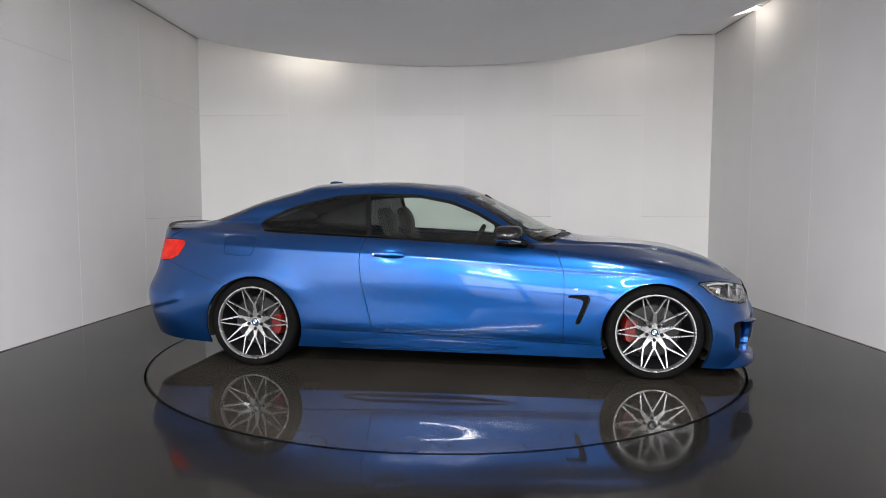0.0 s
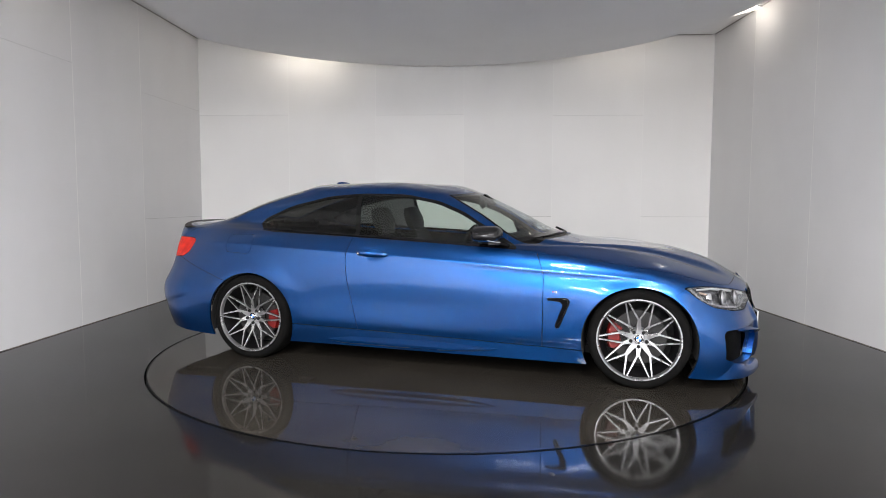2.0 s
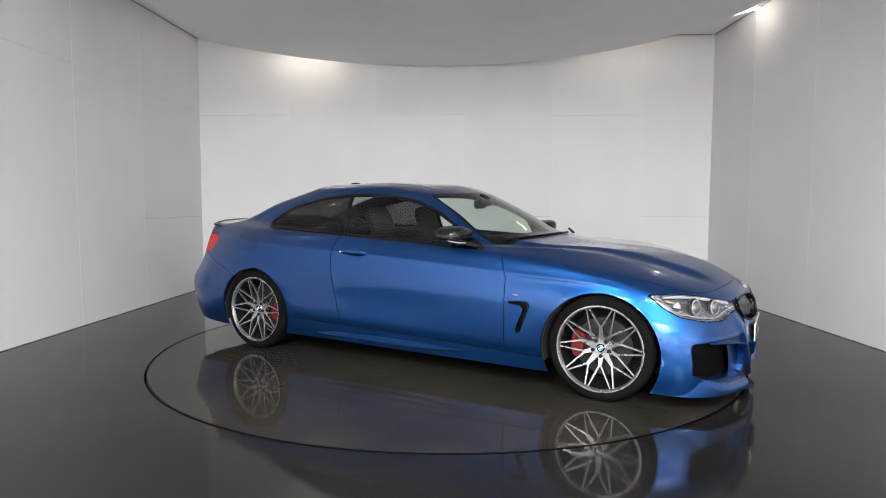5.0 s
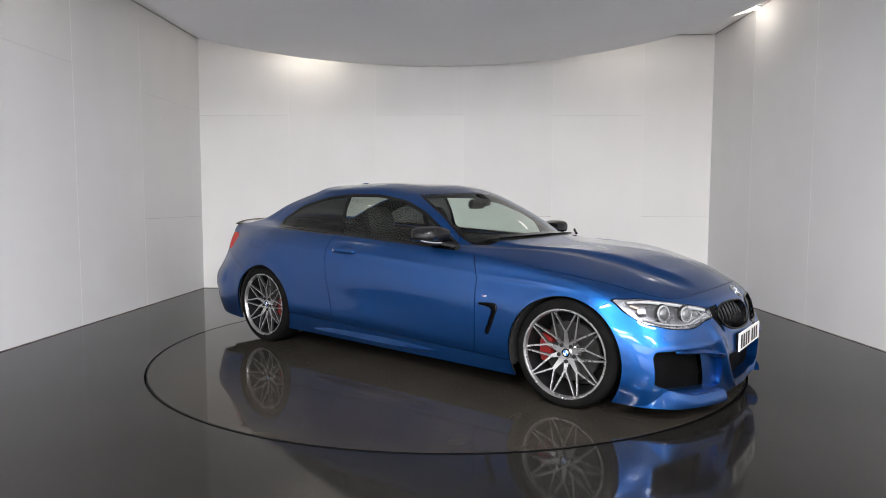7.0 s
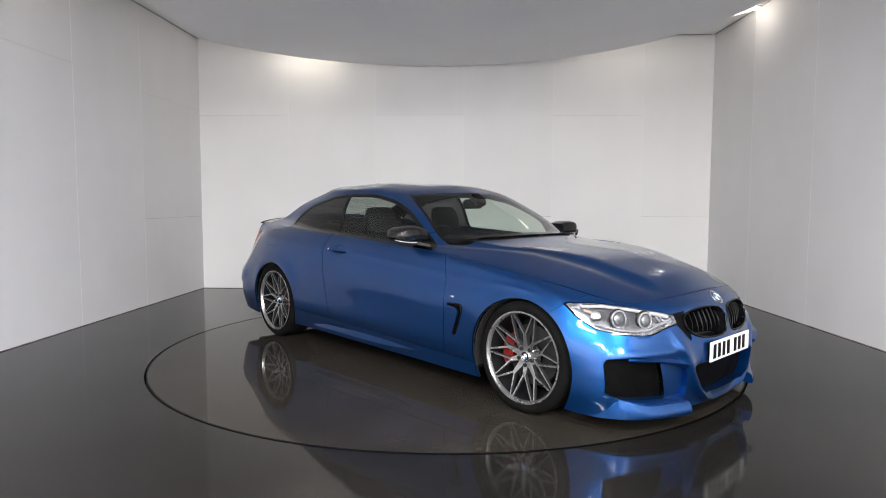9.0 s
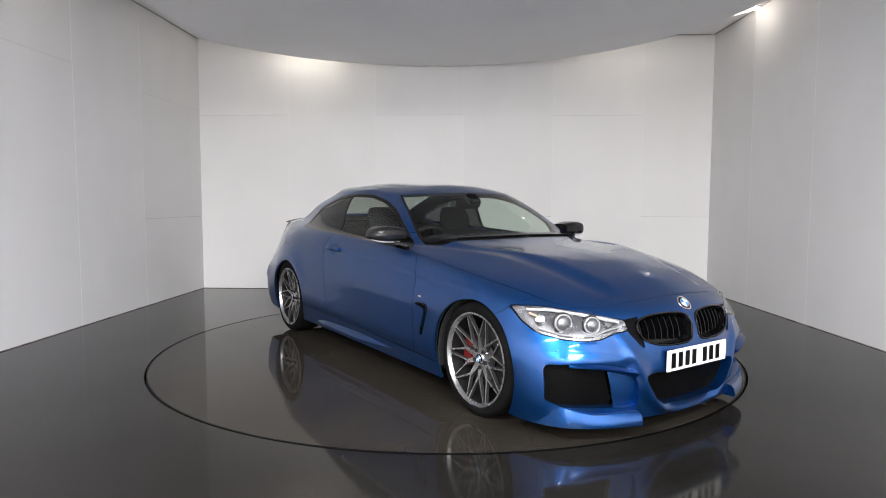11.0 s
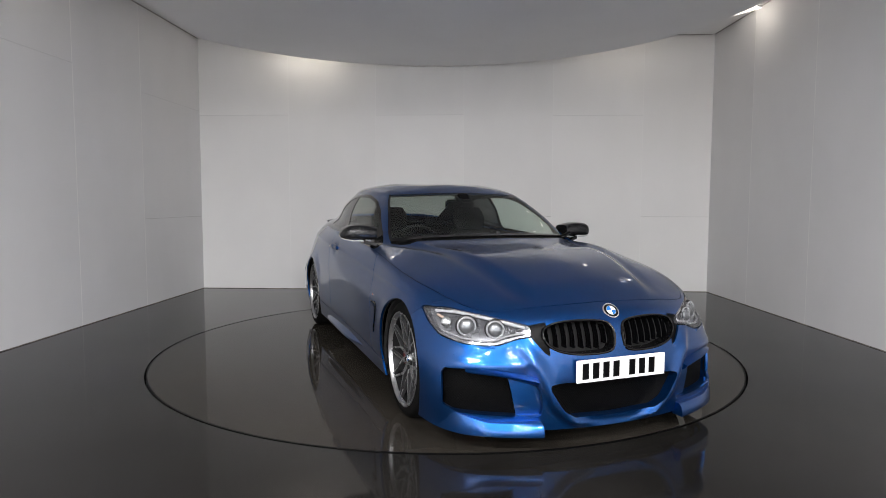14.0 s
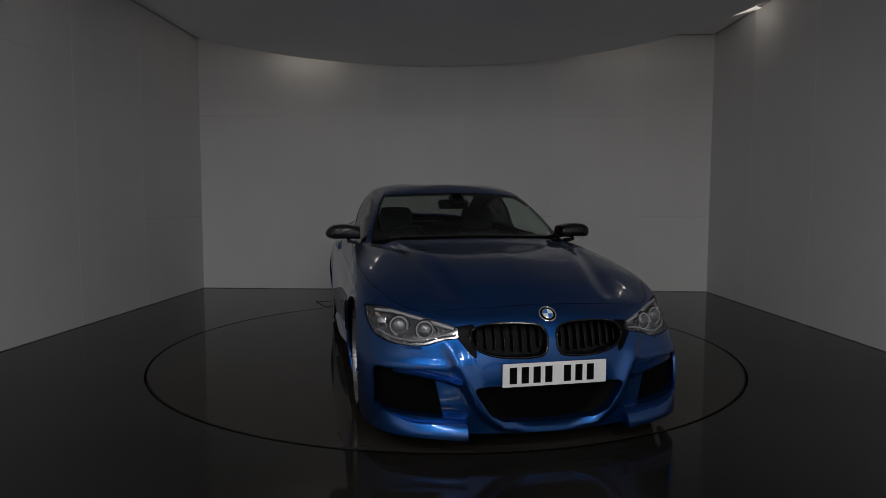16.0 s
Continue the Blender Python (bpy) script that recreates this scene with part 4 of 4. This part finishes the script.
for sg in (-1, 1):
    # grille slats and frame
    for k in range(8):
        w = .054 + k * .042
        top, low = (.612 if 0 < k < 7 else .595), (.484 + .003 * k if 0 < k < 7 else .51)
        xs = nose_x(w, .54) - 0.018
        lean = 0.035
        secs = []
        for i in range(5):
            z = low + (top - low) * i / 4
            x = xs - lean * (i / 4) ** 1.5 + 0.006 * math.sin(PI * i / 4)
            secs.append([(x + dx - .008, sg * (w + dy), z) for dx, dy in ((0.010, -.001), (0.010, .004), (-.002, .007), (-.03, .007), (-.03, -.005), (-.002, -.005))])
        part("slat", sweep(secs), M_GRILLE, car)
    for poly, off in ((KIDNEY, 0.004),):
        pts = chaikin(poly, 2)
        part("grille_frame", tube([(nose_x(w, z) + off, sg * w, z) for w, z in pts + pts[:2]], .0065, 8), M_GRILLE, car, "gloss black grille surround")
    # headlamp projectors, light rings and brow
    lamps = [o for o in car.children if o.name.startswith("headlamp") and (o.data.vertices[0].co.y > 0) == (sg > 0)]
    lamp = lamps[0]
    for w, z, r in ((.703, .592, .042), (.590, .583, .039)):
        x = nose_x(w, z)
        n = Vector((.9, sg * .35, .12)).normalized()
        c = Vector((x, sg * w, z)) - Vector((1, sg * .5, 0)).normalized() * 0.020
        m = facing(c, n)
        part("projector", dome_bm(m, r * .86, .016), M_PROJ, lamp, "round projector lens")
        part("light_ring", torus_bm(m, r * 1.03, .0050, 40, 8), M_GUIDE, lamp, "white ring-shaped light guide")
        part("projector_shroud", torus_bm(m @ Matrix.Translation((0, 0, -.012)), r * 1.12, .009, 40, 8), M_RIMDARK, lamp)
    brow = [(.80, .650), (.72, .650), (.62, .634), (.52, .612), (.455, .594)]
    part("brow_strip", tube([(nose_x(w, z) - .018, sg * w * .99, z) for w, z in brow], [.006, .008, .009, .010, .008], 8), M_OPAL, lamp, "white brow of the headlamp")
    low_edge = [(.80, .565), (.735, .540), (.66, .532), (.60, .536), (.545, .556), (.50, .566), (.45, .572)]
    part("lamp_sill", tube([(nose_x(w, z) - .016, sg * w * .99, z) for w, z in low_edge], [.004, .005, .005, .005, .005, .005, .004], 8), M_GREY, lamp, "pale inner sill of the headlamp")
    for k in range(3):
        w, z = .535 - .022 * k, .592 - .004 * k
        part("lamp_rib", tube([(nose_x(w, z - .016) - .020, sg * w, z - .016), (nose_x(w, z + .012) - .020, sg * (w + .010), z + .012)], .0035, 8), M_BOWL, lamp)
    w, z = .765, .60
    part("turn_reflector", dome_bm(facing((nose_x(w, z) - .040, sg * w, z), (.7, sg * .7, .1)), .030, .012), M_CHROME, lamp, "silver turn-signal reflector")
    part("side_marker", tube([(nose_x(w, z) - .02, sg * w * .985, z) for w, z in ((.80, .632), (.775, .615))], .007, 8), M_AMBER, lamp)
    for w, z in ((.53, .588), (.50, .575), (.47, .585)):
        part("lamp_fin", box_bm(nose_x(w, z) - .06, nose_x(w, z) - .022, sg * w - .016, sg * w + .016, z - .003, z + .003, 0.001), M_BOWL, lamp)
    # washer cap under the lamp, parking sensor, tow cover
    part("washer_cover", box_bm(-.012, .012, -.045, .045, -.006, .006, 0.003, m=Matrix.Translation((nose_x(.64, .505) - .006, sg * .64, .506)) @ pose(0, 0, 0, 0, 0, sg * 32)), M_PAINT, bumper)
    for w, z in ((.77, .465),):
        part("parking_sensor", dome_bm(facing((nose_x(w, z) - .001, sg * w, z), (.8, sg * .6 * w, 0)), .011, .004, 16, 3), M_PAINT, bumper)
    if sg < 0:
        part("tow_cover", torus_bm(facing((nose_x(.415, .43) + .001, sg * .415, .43), (.95, -.3, 0)), .026, .0012, 28, 6), M_BLACK, bumper)

    # lower splitter blade
    secs = []
    for i in range(17):
        u = i / 16
        w = .408 + (.855 - .408) * u
        x = nose_x(w, .20)
        outx, outy = math.cos(u * 1.25), math.sin(u * 1.25) * 0.9
        zt = .152 + .055 * smooth01((u - .45) / .55)
        zb = .089 + .008 * u
        lip = .046 * (1 - u ** 1.6) + .002 - .018 * smooth01((u - .7) / .3)
        crown = .012 * math.sin(PI * u)
        P2 = lambda o, z: (x + outx * o, sg * (w + outy * o), z)
        secs.append([P2(-.03, zt + .004), P2(lip * .45, zt + .002), P2(lip * .8, zt - .012 - crown), P2(lip, zb + .015), P2(lip * .9, zb), P2(-.03, zb)])
    part("splitter", sweep([[Vector(p) for p in s_] for s_ in secs]), M_PAINT, bumper, "angular blue splitter blade")
    # upper winglet over the side intake
    secs = []
    for i in range(13):
        u = i / 12
        w = .428 + (.735 - .428) * u
        z = .362 + .040 * u + .014 * math.sin(PI * u)
        x = nose_x(w, .42)
        outx, outy = math.cos(.15 + u * .8), math.sin(.15 + u * .8)
        lip = .050 * math.sin(PI * min(1, .30 + u * .70)) ** .7 + .003
        h = .034 * (1 - u) ** .55 + .003
        P2 = lambda o, dz: (x + outx * o, sg * (w + outy * o), z + dz)
        secs.append([P2(-.055, .010), P2(lip * .35, .006), P2(lip, -.006), P2(lip * .96, -.011), P2(lip * .5, -h * .8), P2(-.055, -h)])
    part("winglet", sweep([[Vector(p) for p in s_] for s_ in secs]), M_PAINT, bumper, "small blue winglet above the intake")

    # door handle in its scooped recess
    hx, hz = -.425, .828
    hy = flank_y(hx, hz)
    secs = []
    for i in range(15):
        u = i / 14
        x = hx - .118 + .236 * u
        bow = .016 + .016 * math.sin(PI * min(1, max(0, u))) ** .6
        hh = .0175 + .005 * math.sin(PI * u) if 0 < i < 14 else .008
        th = .011 if 0 < i < 14 else .005
        y0 = flank_y(x, hz) + bow - .012
        z = hz + .004 - .010 * (u - .5)
        secs.append([Vector((x, sg * (y0 + th * math.cos(2 * PI * k / 10)), z + hh * math.sin(2 * PI * k / 10))) for k in range(10)])
    handle = part("door_handle", sweep(secs), M_PAINT, car, "blue door handle")
    # Thin black ring puts the shaded rim of the scoop into colour
    part("scoop_ring", torus_bm(facing((hx + .012, sg * (hy + .001), hz), (0, sg, .10)) @ Matrix.Diagonal((1, .52, .25, 1)), .076, .0022, 44, 6), M_BLACK, handle, "thin black ring drawn as the shaded rim of the scoop")
    if sg < 0:
        part("key_cap", dome_bm(facing((hx - .098, sg * (flank_y(hx - .098, hz) + .022), hz + .004), (0, sg, .1)), .0085, .003, 20, 3), M_CHROME, handle)

    # wing vent blade and side badge
    part("vent_blade", tube([(x, sg * (flank_y(x, z) + .002), z) for x, z in ((.835, .570), (.90, .573), (.955, .566), (.962, .535), (.928, .455), (.888, .378))], [.003, .004, .005, .005, .0035, .0025], 8), M_GLOSS, car)
    for k, mt in enumerate((M_BADGEBLUE, M_RED, M_CHROME)):
        x = .848 + k * .008
        w_ = .0032 if k < 2 else .011
        part("side_badge", box_bm(x, x + w_ * 2, -.0015, .0015, -.0055, .0055, 0.0007, m=Matrix.Translation((0, sg * (flank_y(.85, .615) + .001), .615))), mt, car)

    # door mirror
    secs = []
    for i in range(17):
        u = i / 16
        y = .765 + .24 * u
        k = (.84 + .16 * math.sin(PI * u)) * (math.sqrt(max(.05, 1 - ((u - .72) / .29) ** 2)) if u > .72 else 1)
        cx_ = .425 - .008 * u
        cz_ = .974 + .010 * math.sin(PI * u)
        sec = []
        for j in range(24):
            a = 2 * PI * j / 24
            ca, sa = math.cos(a), math.sin(a)
            rx = .092 * k if ca > 0 else .104 * k ** .6
            rz = (.058 if sa > 0 else .046) * k
            sec.append(Vector((cx_ + rx * (abs(ca) ** .55) * (1 if ca > 0 else -1), sg * y, cz_ + rz * (abs(sa) ** .55) * (1 if sa > 0 else -1))))
        secs.append(sec)
    mir = part("door_mirror", sweep(secs), M_CARBON, car, "black carbon-look door mirror", 50)
    part("mirror_glass", box_bm(.346, .350, *(sorted((sg * .82, sg * .93))), .955, .995, .002), M_CHROME, mir)
    part("indicator_strip", tube([(.475, sg * .80, .930), (.498, sg * .86, .931), (.492, sg * .93, .934), (.470, sg * .98, .942), (.44, sg * 1.0, .950)], [.002, .004, .004, .0035, .002], 8), M_OPAL, mir, "pale indicator strip")
    part("mirror_arm", sweep([[Vector((x + dx, sg * y, z + dz)) for dx, dz in ((.05, -.010), (.05, .012), (-.03, .016), (-.03, -.014))] for x, y, z in ((.50, .77, .900), (.48, .80, .912), (.45, .86, .926))]), M_GLOSS, mir)

    # wipers lie at the foot of the windscreen
    arm = [(.855 - .40 * y * y, y, .968 - .05 * y * y) for y in [(.64 - .118 * k if sg < 0 else -.02 - .1 * k) for k in range(6)]]
    part("wiper", tube(arm, .007, 8), M_BLACK, car, "black wiper blade")
part("wiper_tip", sweep([[Vector((x + dx, y, z + dz)) for dx, dz in ((.012, 0), (0, .014), (-.012, 0), (0, -.008))] for x, y, z in ((.80, .52, .950), (.75, .60, .965), (.72, .65, .975))]), M_BLACK, car)

# roof aerial fin
secs = []
for i in range(11):
    u = i / 10
    x = -.965 - .16 * u
    h = .042 * math.sin(PI * min(1, .02 + u * .62)) ** 1.1 if i < 10 else .012
    half = .028 * math.sin(PI * (.12 + u * .72))
    base = 1.346 - .026 * u
    secs.append([Vector((x, half * dy, base + (h + .004) * dz)) for dy, dz in ((-1, 0), (-.75, .35), (-.25, .9), (0, 1), (.25, .9), (.75, .35), (1, 0))])
part("aerial_fin", sweep(secs), M_PAINT, car)

# boot spoiler
secs = []
for i in range(25):
    y = -.61 + 1.22 * i / 24
    k = 1 - (abs(y) / .61) ** 4
    x = -2.385 + .19 * (abs(y) / .61) ** 2.6
    z = 1.008 - .022 * (abs(y) / .61) ** 2
    secs.append([Vector((x + dx, y, z + dz * (.35 + .65 * k))) for dx, dz in ((.15, .004), (.09, .018), (.02, .025), (-.014, .029), (-.018, .025), (-.008, .012), (.0, -.004))])
part("boot_spoiler", sweep(secs), M_BLACK, car, "black boot spoiler")

# ---- Cabin ----
def cushion(x0, x1, y0, y1, z0, z1, bevel, m=None):
    return box_bm(x0, x1, y0, y1, z0, z1, bevel, m)


def seat(x, y):
    st = new("seat")
    st.parent = car
    st.location = (x, y, .32)
    part("seat_cushion", cushion(-.25, .28, -.25, .25, -.12, .10, .05), M_SEAT, st)
    lean = pose(-.22, 0, .08, 0, -20)
    secs = []
    for i in range(9):
        u = i / 8
        w = .255 * (1 - .28 * u ** 3)
        secs.append([lean @ Vector((dx * (1 - .3 * u), dy * w, .58 * u)) for dx, dy in ((.07, -.75), (.085, -.95), (.03, -1.0), (-.06, -.9), (-.07, 0), (-.06, .9), (.03, 1.0), (.085, .95), (.07, .75), (.045, 0))])
    part("backrest", sweep(secs), M_SEAT, st)
    secs = []
    for i in range(7):
        u = i / 6
        w = .15 * math.sin(PI * (.25 + .5 * u)) ** .6
        secs.append([lean @ Vector((.02 + dx * .06 * math.sin(PI * (.2 + .6 * u)), dy * w, .575 + .21 * u)) for dx, dy in ((1, -.6), (.4, -1), (-.6, -.9), (-1, 0), (-.6, .9), (.4, 1), (1, .6))])
    part("headrest", sweep(secs), M_SEAT, st)
    return st


seat(-.10, -.37)
seat(-.10, .37)
bench = part("rear_bench", cushion(-1.28, -.75, -.60, .60, .25, .48, .06), M_SEAT, car)
part("rear_backrest", box_bm(-.09, .09, -.60, .60, 0, .52, .06, m=pose(-1.22, 0, .42, 0, -25)), M_SEAT, car)
for y in (-.36, .36):
    part("rear_headrest", box_bm(-.05, .05, -.12, .12, 0, .15, .035, m=pose(-1.44, y, .90, 0, -22)), M_SEAT, car)
part("parcel_shelf", box_bm(-1.88, -1.40, -.56, .56, .98, 1.0, .006), M_TRIM, car)
# dashboard with a hood over the instruments
secs = []
for i in range(17):
    y = -.66 + 1.32 * i / 16
    hump = .035 * math.exp(-((y + .37) / .17) ** 2)
    fr = .80 - .38 * y * y
    secs.append([Vector((x, y, z)) for x, z in ((fr, .925), (fr - .2, .945 + hump * .4), (.36, .935 + hump), (.30, .90 + hump), (.28, .80), (.34, .60), (fr, .60))])
part("dashboard", sweep(secs), M_TRIM, car, "dark dashboard")
wh = facing((.14, -.37, .855), (-.90, 0, .42))
steer = part("steering_wheel", torus_bm(wh, .18, .016, 48, 10), M_SEAT, car, "black leather steering wheel")
part("wheel_boss", dome_bm(wh @ Matrix.Translation((0, 0, -.02)), .075, .035), M_TRIM, steer)
for a in (0, 180, 270):
    part("wheel_spoke", box_bm(.05, .17, -.018, .018, -.012, .006, .004, m=wh @ pose(0, 0, 0, 0, 0, a)), M_TRIM, steer)
part("steering_column", tube([(.20, -.37, .83), (.40, -.37, .74)], .035), M_TRIM, car)
part("interior_mirror", box_bm(-.02, .02, -.125, .125, -.036, .036, .014, m=pose(.20, -.02, 1.185, 0, 8, 8)), M_BLACK, car)
part("sensor_box", box_bm(-.07, .06, -.055, .055, -.03, .03, .018, m=pose(.235, 0, 1.215, 0, 32)), M_BLACK, car)
for sg in (-1, 1):
    part("door_card", box_bm(-.55, .62, *sorted((sg * .70, sg * .765)), .45, .90, .02), M_TRIM, car)
    part("quarter_card", box_bm(-1.35, -.56, *sorted((sg * .66, sg * .735)), .45, .93, .02), M_TRIM, car)
part("centre_console", box_bm(-.5, .35, -.12, .12, .3, .58, .03), M_TRIM, car)
part("bulkhead", box_bm(.70, .72, -.70, .70, .25, .90), M_DARK, car)
part("rear_bulkhead", box_bm(-1.42, -1.40, -.70, .70, .25, .96), M_DARK, car)
part("cabin_floor", box_bm(-1.4, .70, -.70, .70, .24, .26), M_DARK, car)


for sg in (-1, 1):
    for fr in (True, False):
        wheel(WHEEL_X if fr else -WHEEL_X - 0.02, sg, fr)
        caliper(WHEEL_X if fr else -WHEEL_X - 0.02, sg, fr)


def motions():
    """The table turns steadily and carries the car."""
    car_rows, table_rows = [], []
    for i in range(33):
        t = i * 0.5
        a = heading(t)
        c, s = math.cos(a), math.sin(a)
        x, y = TABLE.x + CAR_X * c - CAR_Y * s, TABLE.y + CAR_X * s + CAR_Y * c
        car_rows.append((t, pose(x, y, 0, 0, 0, math.degrees(a))))
        table_rows.append((t, pose(TABLE.x, TABLE.y, 0, 0, 0, math.degrees(a))))
    walk(car, car_rows)
    walk(turntable, table_rows)


motions()
